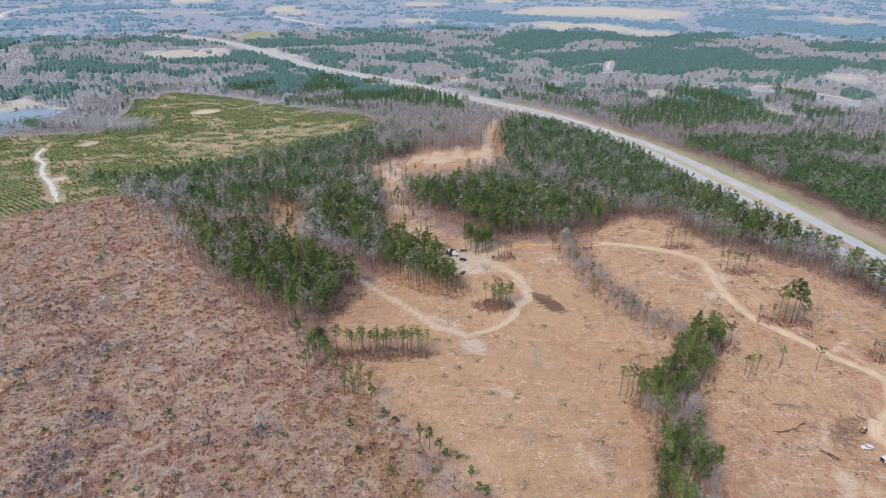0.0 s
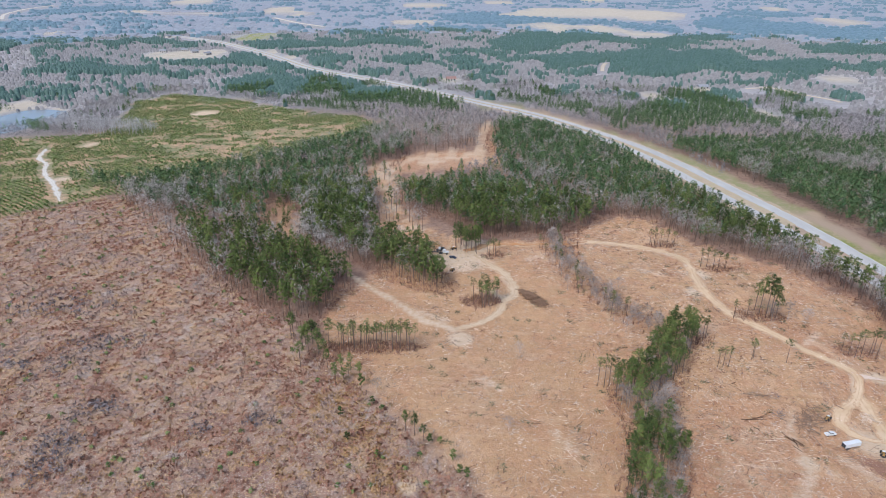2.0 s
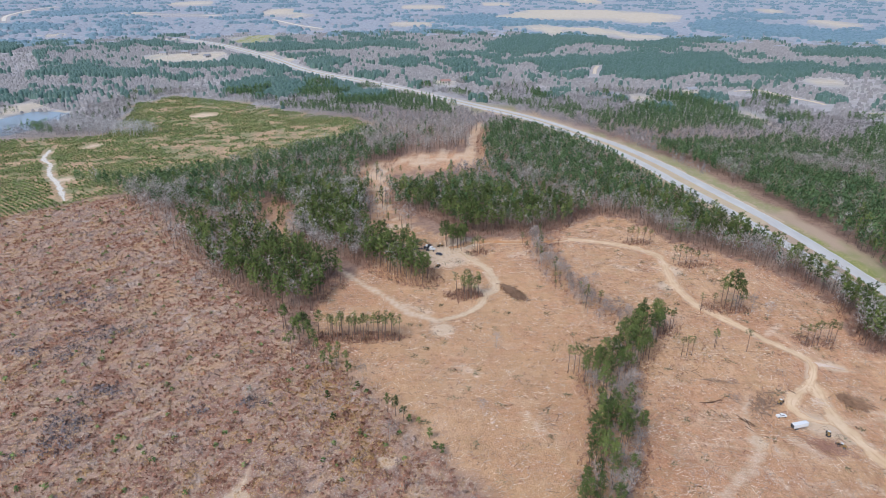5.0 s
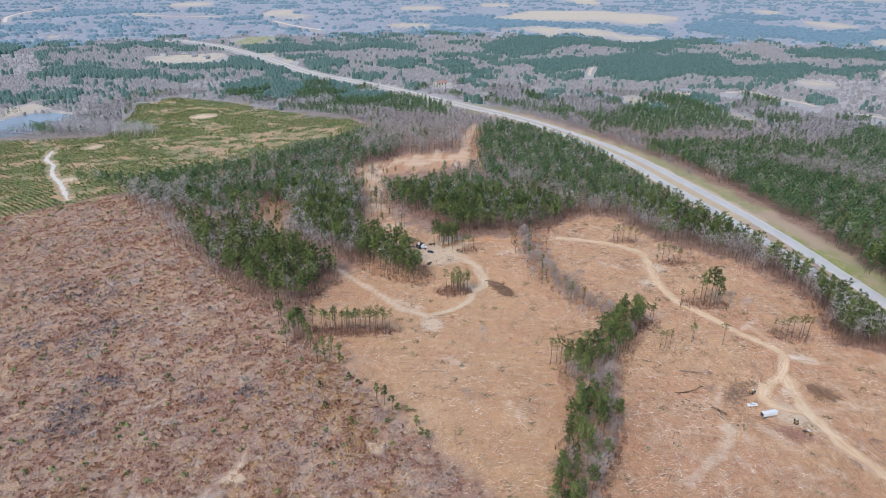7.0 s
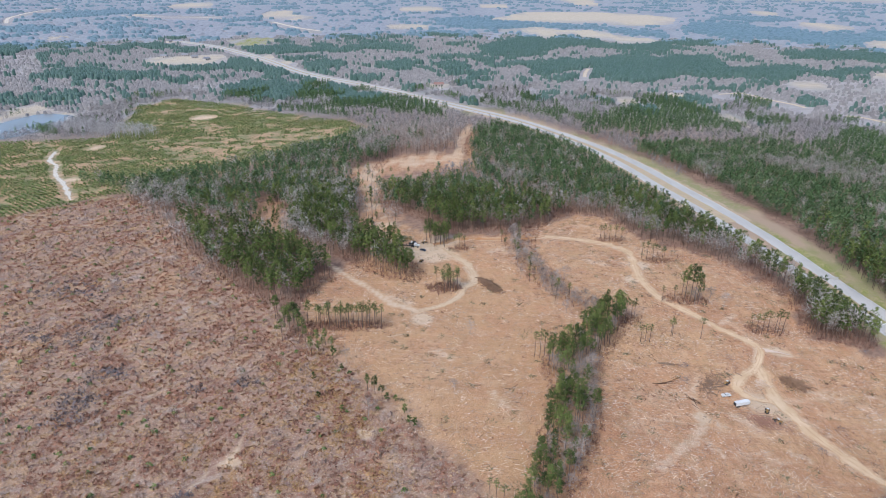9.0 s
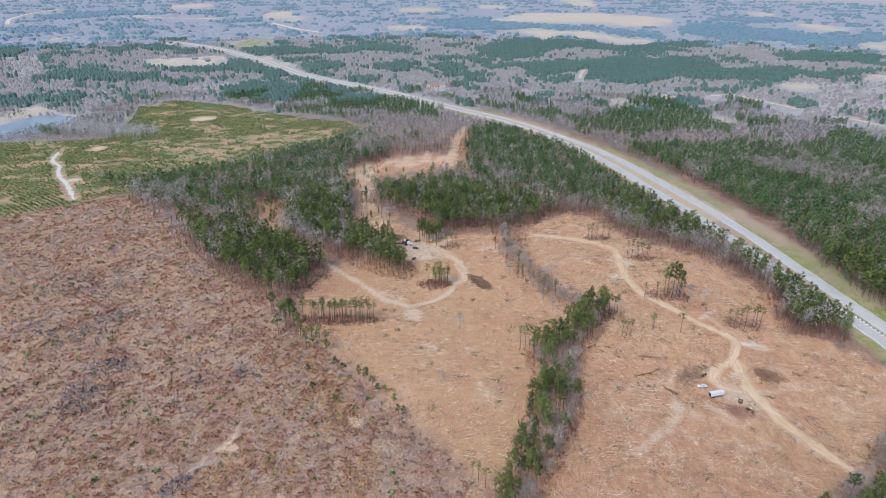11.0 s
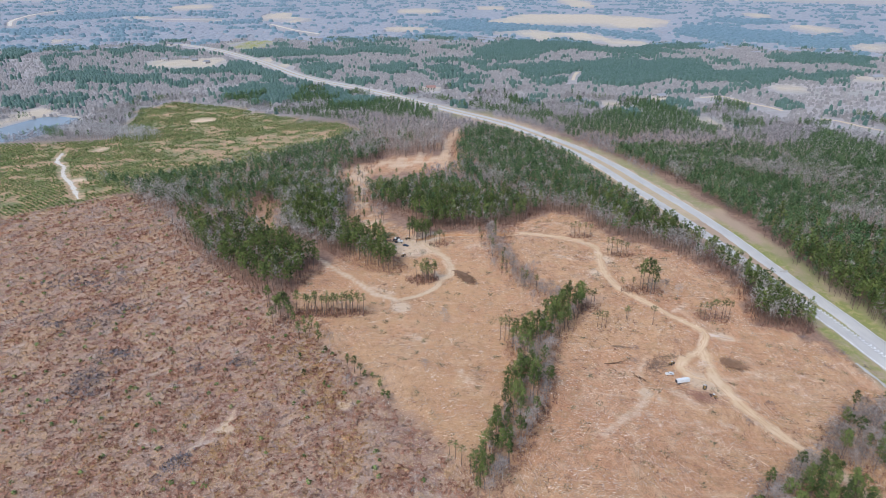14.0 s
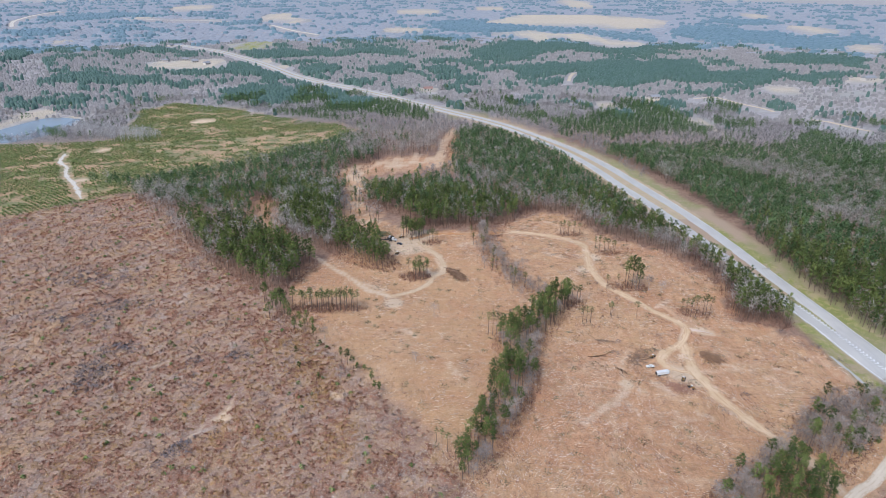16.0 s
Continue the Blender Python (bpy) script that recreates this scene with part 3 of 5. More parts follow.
def ribbon(name, line, width, material, lift, ragged=0.0, label="", category="road", shift=0.0, thick=0.0):
    """A strip laid along a line."""
    p = np.asarray(line, float)
    d = np.gradient(p, axis=0)
    d /= np.linalg.norm(d, axis=1)[:, None]
    n = np.stack([d[:, 1], -d[:, 0]], 1)
    shift, width = np.broadcast_to(shift, len(p)), np.broadcast_to(width, len(p))
    cols = np.linspace(-1, 1, 7)
    v, across = [], []
    for c in cols:
        w = width / 2 * c
        if ragged and abs(c) == 1:
            w = w * (1 + ragged * (waves(p[:, 0], p[:, 1], 5, 11 if c > 0 else 12) - 0.5) * 2)
        q = p + n * (w + shift)[:, None]
        drop = thick if abs(c) == 1 else 0.0
        v.append(np.column_stack([q, base(q[:, 0], q[:, 1]) + lift - drop]))
        across.append(np.full(len(p), 1.0 if abs(c) == 1 else (0.4 if abs(c) < 0.1 else 0.1 if abs(c) < 0.5 else 0.5)))
    v, m = np.concatenate(v), len(p)
    i = np.arange(7 * m).reshape(7, m)
    faces = np.stack([i[:-1, :-1], i[:-1, 1:], i[1:, 1:], i[1:, :-1]], -1).reshape(-1, 4)
    ob = mesh_object(name, v, faces, [material], attributes={"across": np.concatenate(across)}, smooth=True)
    return tagged(ob, label, category, kind="structure")


def roads():
    line = spline(HIGHWAY, 4.0)
    apart = np.interp(line[:, 1], (188, 308, 420, 600), (4.85, 7.85, 7.6, 4.9))
    lane = np.interp(line[:, 1], (420, 620), (9.8, 8.2))
    north = line[line[:, 1] > 330]
    ribbon("verge", north, np.interp(north[:, 1], (330, 560, 800), (40, 30, 24)), M_VERGE, 0.12, 0.12, "sandy tan verge with thin grass along the highway", "verge", thick=0.3)
    for name, side in (("road_west", -1), ("road_east", 1)):
        ribbon(name, line, lane, M_ASPHALT, 0.32, label="grey asphalt carriageway of a divided highway", shift=side * apart, thick=0.5)
    gore = line[line[:, 1] < 196]
    ribbon("road_gore", gore, 2.4, M_ASPHALT, 0.33, label="grey asphalt gore between the carriageways")
    for name, side in (("edge_line_west", -1), ("edge_line_east", 1)):
        ribbon(name, line[:120], 0.3, M_PAINT, 0.36, label="white painted edge line on asphalt", category="road marking", shift=side * (apart[:120] + 3.7))
    for key, (pts, w) in TRACKS.items():
        if key in ("brush_trail", "skid"):
            continue
        pts = pts[4:] if key == "loop" else pts
        mat = M_ORANGE if key == "clay" else M_PALE if key == "tee" else M_SKID if key == "spur" else M_LOOP if key.startswith("loop") else M_TRACK
        lab = "orange clay track across the clearing" if key == "clay" else "sandy dirt track worn by machines"
        line_pts = spline(pts, 1.5)
        wide = w * (0.7 + 0.9 * waves(line_pts[:, 0], line_pts[:, 1], 14, 77)) * np.clip(np.arange(len(line_pts))[::-1] / 8, 0.25, 1)
        ribbon("dirt_track", line_pts, wide, mat, 0.16, 0.35, lab, "track")
    ribbon("gravel_road", spline(PUBLIC_ROAD, 2.0), 4.3, M_LANE, 0.2, 0.05, "pale sandy gravel road beside the woods", "road")
    for pts in FAR_ROADS:
        ribbon("dirt_road", spline(pts, 20.0), 6 if pts[0][1] < 1000 else 13, M_LANE if pts[0][1] < 1000 else M_PALE, 0.5, 0.2, "pale dirt road far off", "road")


roads()


# ---------------------------------------------------------------- plants
def axes_of(d):
    d = d / np.linalg.norm(d)
    a = np.cross(d, (0, 0, 1) if abs(d[2]) < 0.9 else (1, 0, 0))
    a /= np.linalg.norm(a)
    return a, np.cross(d, a)


def unit(d):
    d = np.asarray(d, float)
    return d / (np.linalg.norm(d) + 1e-9)


class Shape:
    """Collects triangles with a material slot and rounded normals, so that foliage is lit as a soft mass."""

    def __init__(self, seed, centre=(0, 0, 0), radii=(1, 1, 1)):
        self.v, self.f, self.m, self.n = [], [], [], []
        self.g = np.random.default_rng(seed)
        self.centre, self.radii = np.array(centre, float), np.array(radii, float)

    def tri(self, a, b, c, m=0, soft=0.0, at=None):
        k = len(self.v)
        mid = (np.asarray(a) + b + c) / 3
        out = unit((mid - self.centre) / self.radii) + (0, 0, 0.25)
        face = unit(np.cross(b - a, c - a))
        if face @ out < 0:
            b, c, face = c, b, -face
        self.v += [a, b, c]
        self.f.append((k, k + 1, k + 2))
        self.m.append(m)
        for p in (a, b, c):
            local = unit(p - at) if at is not None else 0.0
            self.n.append(unit(out + soft * local + 0.3 * face))

    def stem(self, p, q, r0, r1, sides=4, m=0):
        """A tapered stem from p to q."""
        p, q = np.array(p, float), np.array(q, float)
        a, b = axes_of(q - p)
        k = len(self.v)
        for c, r in ((p, r0), (q, r1)):
            for i in range(sides):
                t = 2 * math.pi * i / sides
                o = math.cos(t) * a + math.sin(t) * b
                self.v.append(c + r * o)
                self.n.append(o)
        for i in range(sides):
            j = (i + 1) % sides
            self.f += [(k + i, k + j, k + sides + j), (k + i, k + sides + j, k + sides + i)]
            self.m += [m, m]

    def sliver(self, p, q, w, m=0):
        """A thin twig."""
        p, q = np.array(p, float), np.array(q, float)
        a, b = axes_of(q - p)
        t = self.g.uniform(0, math.pi)
        n = (math.cos(t) * a + math.sin(t) * b) * w / 2
        self.tri(p - n, p + n, q, m)

    def tuft(self, c, s, n, m=0, flat=0.9, thin=0.37):
        """A bundle of needles: small leaning triangles round a point."""
        g = self.g
        for _ in range(n):
            d = unit(g.normal(size=3) * (1, 1, flat))
            a, b = axes_of(d)
            t = g.uniform(0, 2 * math.pi)
            e = math.cos(t) * a + math.sin(t) * b
            o = c + g.normal(size=3) * s * 0.28
            self.tri(o - d * s * 0.45 + e * s * thin, o + d * s * 0.65, o - d * s * 0.4 - e * s * thin * 1.1, m, 0.75, c - (0, 0, 0.3 * s))

    def arrays(self):
        return np.array(self.v, np.float32), np.array(self.f, np.int32), np.array(self.m, np.int32), np.array(self.n, np.float32)


def pine_shape(seed, h=15.0, tufts=90, per=3, crown=0.56, spread=1.65, size=0.85, sides=5, thin=0.37):
    """A tall pine: bare trunk with dead stubs below, rounded uneven crown of needle bundles above. Slot 0 needles, 1 bark."""
    s = Shape(seed, (0, 0, h * (0.35 + 0.5 * crown)), (1.3, 1.3, h * 0.28))
    g = s.g
    lean = g.normal(size=2) * 0.02 * h
    at = lambda t: np.array([lean[0] * t * t, lean[1] * t * t, h * t])
    for t0, t1, r0, r1 in ((0, 0.5, 0.17, 0.12), (0.5, 0.97, 0.12, 0.03)):
        s.stem(at(t0), at(t1), r0 * h / 15, r1 * h / 15, sides, 1)
    limbs = max(6, tufts // 6)
    for i in range(limbs):
        u = (i + g.uniform(0, 0.9)) / limbs
        t = crown + (0.97 - crown) * u
        reach = spread * (0.62 + 0.55 * math.sin(math.pi * (0.12 + 0.8 * u))) * (1 - 0.62 * u ** 2.2) * g.uniform(0.6, 1.3)
        a = i * 2.4 + g.uniform(-0.6, 0.6)
        end = at(t) + np.array([math.cos(a) * reach, math.sin(a) * reach, reach * g.uniform(0.1, 0.6)])
        s.sliver(at(t), end, 0.13, 1)
        for k in range(6):
            f = g.uniform(0.45, 1.08)
            c = at(t) * (1 - f) + end * f + g.normal(size=3) * (0.28, 0.28, 0.22)
            s.tuft(c, size * g.uniform(0.7, 1.25), per, 0, thin=thin)
    for _ in range(6):
        t = g.uniform(0.5, 1.0) * crown
        a = g.uniform(0, 6.28)
        s.sliver(at(t), at(t) + np.array([math.cos(a), math.sin(a), 0.1]) * g.uniform(0.5, 1.3), 0.06, 1)
    return s.arrays()


def bare_shape(seed, h=12.0, limbs=9, twigs=9, width=0.13, spread=0.42, sides=4):
    """A leafless hardwood: thin forking limbs and a rounded cloud of fine twigs. Slot 0 twigs, 1 trunk."""
    s = Shape(seed, (0, 0, h * 0.5), (0.25 * h, 0.25 * h, 0.4 * h))
    g = s.g
    fork = h * g.uniform(0.28, 0.4)
    top = np.array([*g.normal(size=2) * 0.04 * h, h * 0.86])
    s.stem((0, 0, 0), (0, 0, fork), 0.13 * h / 12, 0.09 * h / 12, sides, 1)
    s.stem((0, 0, fork), top, 0.09 * h / 12, 0.02, 3, 1)
    for i in range(limbs):
        u = (i + 0.5) / limbs
        start = np.array([0, 0, fork]) * (1 - u) + top * u
        a = i * 2.4 + g.uniform(-0.6, 0.6)
        reach = h * spread * (1 - 0.5 * u) * g.uniform(0.7, 1.15)
        end = start + np.array([math.cos(a) * reach * 0.72, math.sin(a) * reach * 0.72, reach * g.uniform(0.45, 0.85)])
        s.stem(start, end, 0.028 * h / 12, 0.01, 3, 0)
        for _ in range(twigs):
            f = g.uniform(0.2, 1.0)
            c = start * (1 - f) + end * f
            d = unit(g.normal(size=3) * (0.9, 0.9, 0.55) + (0, 0, 0.5))
            s.sliver(c, c + d * h * g.uniform(0.07, 0.17), width * h / 12, 0)
    for _ in range(limbs * 9):
        d = unit(g.normal(size=3) + (0, 0, 0.4))
        c = np.array([0, 0, 0.62 * h]) + d * (0.25 * h, 0.25 * h, 0.3 * h) * g.uniform(0.6, 0.95)
        s.sliver(c, c + unit(d + g.normal(size=3) * 0.5) * h * 0.1, width * h / 12, 0)
    return s.arrays()


def lump_shape(seed, n, h, r, lean=0.5, w=0.5):
    """A loose clump of n upright leaf or stem triangles."""
    s = Shape(seed, (0, 0, -1.8 * h), (r, r, h))
    g = s.g
    for _ in range(n):
        a, q = g.uniform(0, 6.28), r * math.sqrt(g.uniform(0, 1))
        p = np.array([math.cos(a) * q, math.sin(a) * q, g.uniform(0, 0.35) * h])
        d = np.array([math.cos(a) * lean * g.uniform(0.2, 1.2), math.sin(a) * lean * g.uniform(0.2, 1.2), g.uniform(0.5, 1.0)]) * h
        s.sliver(p, p + d, w * g.uniform(0.6, 1.4), 0)
    return s.arrays()


def bush_shape(seed, n, h, r, w=0.3):
    """A rounded bush: leaf and twig triangles over a low uneven mound."""
    s = Shape(seed, (0, 0, -0.25 * h), (r, r, h))
    g = s.g
    lobes = [(g.uniform(-0.5, 0.5) * r, g.uniform(-0.5, 0.5) * r, g.uniform(0.6, 1.0)) for _ in range(3)]
    for i in range(n):
        lx, ly, k = lobes[i % 3]
        d = unit(g.normal(size=3) * (1, 1, 0.8) + (0, 0, 0.35))
        d[2] = abs(d[2])
        p = np.array([lx, ly, 0]) + d * (r * 0.62 * k, r * 0.62 * k, h * k) * g.uniform(0.55, 1.0)
        q = unit(d + g.normal(size=3) * 0.9)
        s.sliver(p - q * w * 0.9, p + q * w * 1.3, w * g.uniform(0.5, 1.3), 0)
    return s.arrays()


def crown_shape(seed, h, r, n, size, low=0.35, stub=True, flat=0.5, per=2):
    """A small or far tree: bundles heaped on a stub of trunk."""
    s = Shape(seed, (0, 0, h * (0.5 * low + 0.3)), (r, r, h * 0.5))
    g = s.g
    if stub:
        s.stem((0, 0, 0), (0, 0, h * 0.8), r * 0.09, r * 0.03, 3, 1)
    for i in range(n):
        u = (i + 0.5) / n
        a = i * 2.4 + g.uniform(-0.5, 0.5)
        q = r * (1 - 0.7 * u * u) * g.uniform(0.25, 1.0)
        s.tuft(np.array([math.cos(a) * q, math.sin(a) * q, h * (low + (0.93 - low) * u)]), size * g.uniform(0.8, 1.25), per, 0, flat)
    return s.arrays()


def canopy_shape(seed, h, r, low, sides, high_tilt, low_tilt):
    """A far tree: one uneven rounded crown."""
    s = Shape(seed)
    g = s.g
    s.v.append(np.array([g.uniform(-0.12, 0.12) * r, g.uniform(-0.12, 0.12) * r, h]))
    s.n.append(np.array([0, 0, 1.0]))
    turn = g.uniform(0, 1)
    for wide, up, tilt in ((0.62, 0.84, high_tilt), (1.0, low, low_tilt)):
        for i in range(sides):
            t = 6.283 * (i + turn + g.uniform(-0.2, 0.2)) / sides
            w = r * wide * g.uniform(0.75, 1.2)
            s.v.append(np.array([math.cos(t) * w, math.sin(t) * w, h * (up + g.uniform(-0.08, 0.08))]))
            s.n.append(unit((math.cos(t), math.sin(t), tilt)))
    for i in range(sides):
        j = (i + 1) % sides
        s.f += [(0, 1 + i, 1 + j), (1 + i, 1 + sides + i, 1 + sides + j), (1 + i, 1 + sides + j, 1 + j)]
        s.m += [0, 0, 0]
    return s.arrays()


def scatter(name, shapes, pts, scales, materials, label, category, seed=1, aligned=False, patchy=0.0):
    """Many plants in one mesh, each turned, sized and tinted by chance."""
    g = np.random.default_rng(seed)
    pts = np.asarray(pts, float)
    z = base(pts[:, 0], pts[:, 1])
    pick, turn, tint = g.integers(0, len(shapes), len(pts)), g.uniform(0, 6.28, len(pts)) if not aligned else 2.6 * (waves(pts[:, 0], pts[:, 1], 60, 95) - 0.5) + g.normal(0, 0.3, len(pts)), g.uniform(0, 1, len(pts))
    if patchy:
        tint = 0.45 * tint + 0.5 * waves(pts[:, 0], pts[:, 1], patchy, seed + 90)
    scales = np.broadcast_to(scales, len(pts)) * g.uniform(0.8, 1.2, len(pts))
    vs, fs, ms, ts, ns, off = [], [], [], [], [], 0
    for k, (v, f, m, n) in enumerate(shapes):
        w = np.flatnonzero(pick == k)
        if not len(w):
            continue
        c, s = np.cos(turn[w])[:, None], np.sin(turn[w])[:, None]
        q = scales[w][:, None]
        x = (v[:, 0] * c - v[:, 1] * s) * q + pts[w, 0][:, None]
        y = (v[:, 0] * s + v[:, 1] * c) * q + pts[w, 1][:, None]
        zz = v[:, 2] * q + z[w][:, None]
        vs.append(np.stack([x, y, zz], -1).reshape(-1, 3))
        fs.append((f[None] + (np.arange(len(w)) * len(v))[:, None, None] + off).reshape(-1, 3))
        ms.append(np.tile(m, len(w)))
        ns.append(np.stack([n[:, 0] * c - n[:, 1] * s, n[:, 0] * s + n[:, 1] * c, np.broadcast_to(n[:, 2], x.shape)], -1).reshape(-1, 3))
        ts.append(np.repeat(tint[w], len(v)))
        off += len(w) * len(v)
    ob = mesh_object(name, np.concatenate(vs), np.concatenate(fs), materials, np.concatenate(ms), {"tint": np.concatenate(ts)}, normals=np.concatenate(ns))
    return tagged(ob, label, category, kind="stuff")


def spread(outline, gap, seed, keep=None):
    """Places at about the given spacing inside an outline."""
    g = np.random.default_rng(seed)
    p = np.array(outline, float)
    (x0, y0), (x1, y1) = p.min(0), p.max(0)
    xs, ys = np.arange(x0, x1, gap), np.arange(y0, y1, gap)
    x, y = np.meshgrid(xs, ys)
    x = x.ravel() + g.uniform(-0.48, 0.48, x.size) * gap
    y = y.ravel() + g.uniform(-0.48, 0.48, y.size) * gap
    ok = inside(x, y, outline)
    if keep is not None:
        ok &= keep(x, y)
    return np.stack([x[ok], y[ok]], 1)


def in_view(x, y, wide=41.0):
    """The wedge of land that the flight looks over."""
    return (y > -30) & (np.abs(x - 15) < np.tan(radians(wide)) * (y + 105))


TAN_GAP = [(-232, 502), (-213, 542), (-166, 556), (-138, 575), (-108, 590), (-80, 583), (-95, 540), (-125, 508), (-164, 470), (-197, 455)]
GREY_STREAKS = [
    [(59, 429), (72, 424), (99, 377), (106, 347), (88, 355), (69, 392)],
    [(264, 452), (288, 453), (335, 428), (349, 395), (325, 392), (277, 424)],
    [(295, 343), (323, 343), (332, 314), (320, 295), (302, 319)],
    [(218, 435), (241, 435), (229, 401), (209, 405)],
]
BARE_PATCHES = [[(289, 451), (353, 469), (398, 406), (334, 303), (324, 337), (305, 391)], [(189, 515), (219, 548), (268, 522), (212, 459)], [(273, 219), (289, 230), (262, 187)]]
POND_WOOD = [(-366, 563), (-319, 543), (-268, 536), (-249, 554), (-280, 576), (-323, 583), (-362, 612)]
OPEN_LAND = [[(-764, 1113), (-719, 1138), (-631, 1013), (-580, 903), (-613, 877)], [(480, 847), (586, 896), (596, 786), (553, 665), (463, 664), (494, 784)],
             [(-334, 843), (-289, 873), (-236, 887), (-269, 810), (-312, 803)], [(495, 837), (645, 886), (674, 840), (560, 665)]]
WEST_MIX = [(-199, 362), (-157, 339), (-144, 324), (-112, 311), (-82, 288), (-53, 292), (-43, 318), (-44, 390), (-72, 395), (-131, 373), (-184, 358)]
BELT_WEST = [(-192, 359), (-158, 337), (-109, 363), (-61, 339), (-34, 319), (-36, 330), (-39, 397), (-50, 420), (-29, 440), (-19, 520), (-76, 457), (-130, 402), (-197, 366)]
GROVE = [(-144, 313), (-115, 273), (-90, 245), (-63, 223), (-48, 211), (-43, 246), (-36, 247), (-40, 259), (-56, 276), (-99, 315), (-106, 305), (-136, 314)]
GROVE_EAST = [(-38, 277), (-26, 266), (-7, 251), (7, 247), (10, 255), (-6, 288), (-9, 292), (-31, 305)]
PINE_BLOCK = [(-18, 353), (4, 339), (25, 312), (56, 314), (83, 321), (104, 343), (110, 352), (66, 378), (33, 409), (-26, 386)]
BELT_EAST = [(49, 564), (77, 581), (128, 515), (166, 433), (177, 375), (195, 304), (209, 271), (222, 214), (215, 195), (190, 200), (194, 225), (196, 237), (174, 274), (141, 299),
             (125, 337), (108, 343), (116, 387), (69, 431), (40, 492)]
BELT_TAIL = [(200, 290), (212, 262), (224, 214), (216, 193), (191, 200), (196, 225), (198, 240), (190, 262)]
MASS = [(-75, 310), (-57, 283), (-41, 271), (-28, 276), (-30, 319), (-43, 397), (-60, 375), (-80, 349)]
MIDDLE = [(-98, 310), (-111, 341), (-93, 367), (-53, 339), (-59, 289)]
FILL = [(44, 420), (66, 380), (112, 352), (118, 388), (69, 431), (46, 470)]
WEST_FRINGE = [(-250, 395), (-197, 368), (-130, 404), (-76, 459), (-40, 520), (-45, 560), (-85, 505), (-140, 435), (-200, 390)]
GROVE_FRINGE = [(-208, 382), (-170, 369), (-135, 309), (-99, 267), (-80, 238), (-90, 238), (-115, 262), (-146, 299), (-187, 350)]
GREY_WOOD = [(-46, 461), (-6, 477), (38, 502), (47, 572), (-48, 571), (-66, 533)]
EAST_WOODS = [(262, 120), (252, 193), (246, 216), (243, 242), (242, 278), (242, 321), (232, 353), (214, 434), (187, 505), (230, 500), (300, 478), (350, 470), (480, 470), (420, 200)]
HEDGE = [(45, 78), (42, 94), (48, 97), (53, 113), (59, 132), (65, 148), (64, 171), (79, 185), (90, 204), (100, 210), (106, 210), (100, 193), (86, 172), (80, 149), (76, 129), (68, 114),
         (64, 104), (59, 94), (51, 81)]
HEDGE_LINE = [(62, 309), (63, 294), (65, 274), (70, 248), (77, 232), (84, 219), (89, 210)]
HEDGE_NORTH = [(60, 318), (82, 318), (73, 294), (75, 274), (80, 248), (87, 232), (96, 212), (86, 210), (75, 232), (67, 248), (62, 274), (59, 294)]
CORNER = [(131, 78), (143, 87), (164, 104), (172, 108), (188, 126), (203, 136), (233, 142), (212, 109), (196, 96), (180, 83), (150, 50), (120, 30)]

NEAR_PINES = [pine_shape(10 + i, tufts=126, per=8, size=0.58, spread=1.55 + 0.1 * i, crown=0.5 + 0.02 * i, thin=0.10) for i in range(6)]
MID_PINES = [pine_shape(30 + i, h=14.5, tufts=66, per=4, size=0.78, spread=1.4 + 0.1 * i, crown=0.4 + 0.025 * i, sides=3, thin=0.175) for i in range(6)]
FAR_PINES = [crown_shape(50 + i, 11.5, 1.9, 22, 0.85, 0.45, False, 0.55) for i in range(6)]
NEAR_BARE = [bare_shape(70 + i, 11, 12, 12, 0.12) for i in range(6)]
MID_BARE = [bare_shape(80 + i, 10.0, 5, 5, 0.15, 0.40, sides=3) for i in range(6)]
FAR_BARE = [crown_shape(90 + i, 8.5, 2.0, 13, 0.8, 0.2, False, 1.3) for i in range(5)]


HW = np.array(HIGHWAY, float)


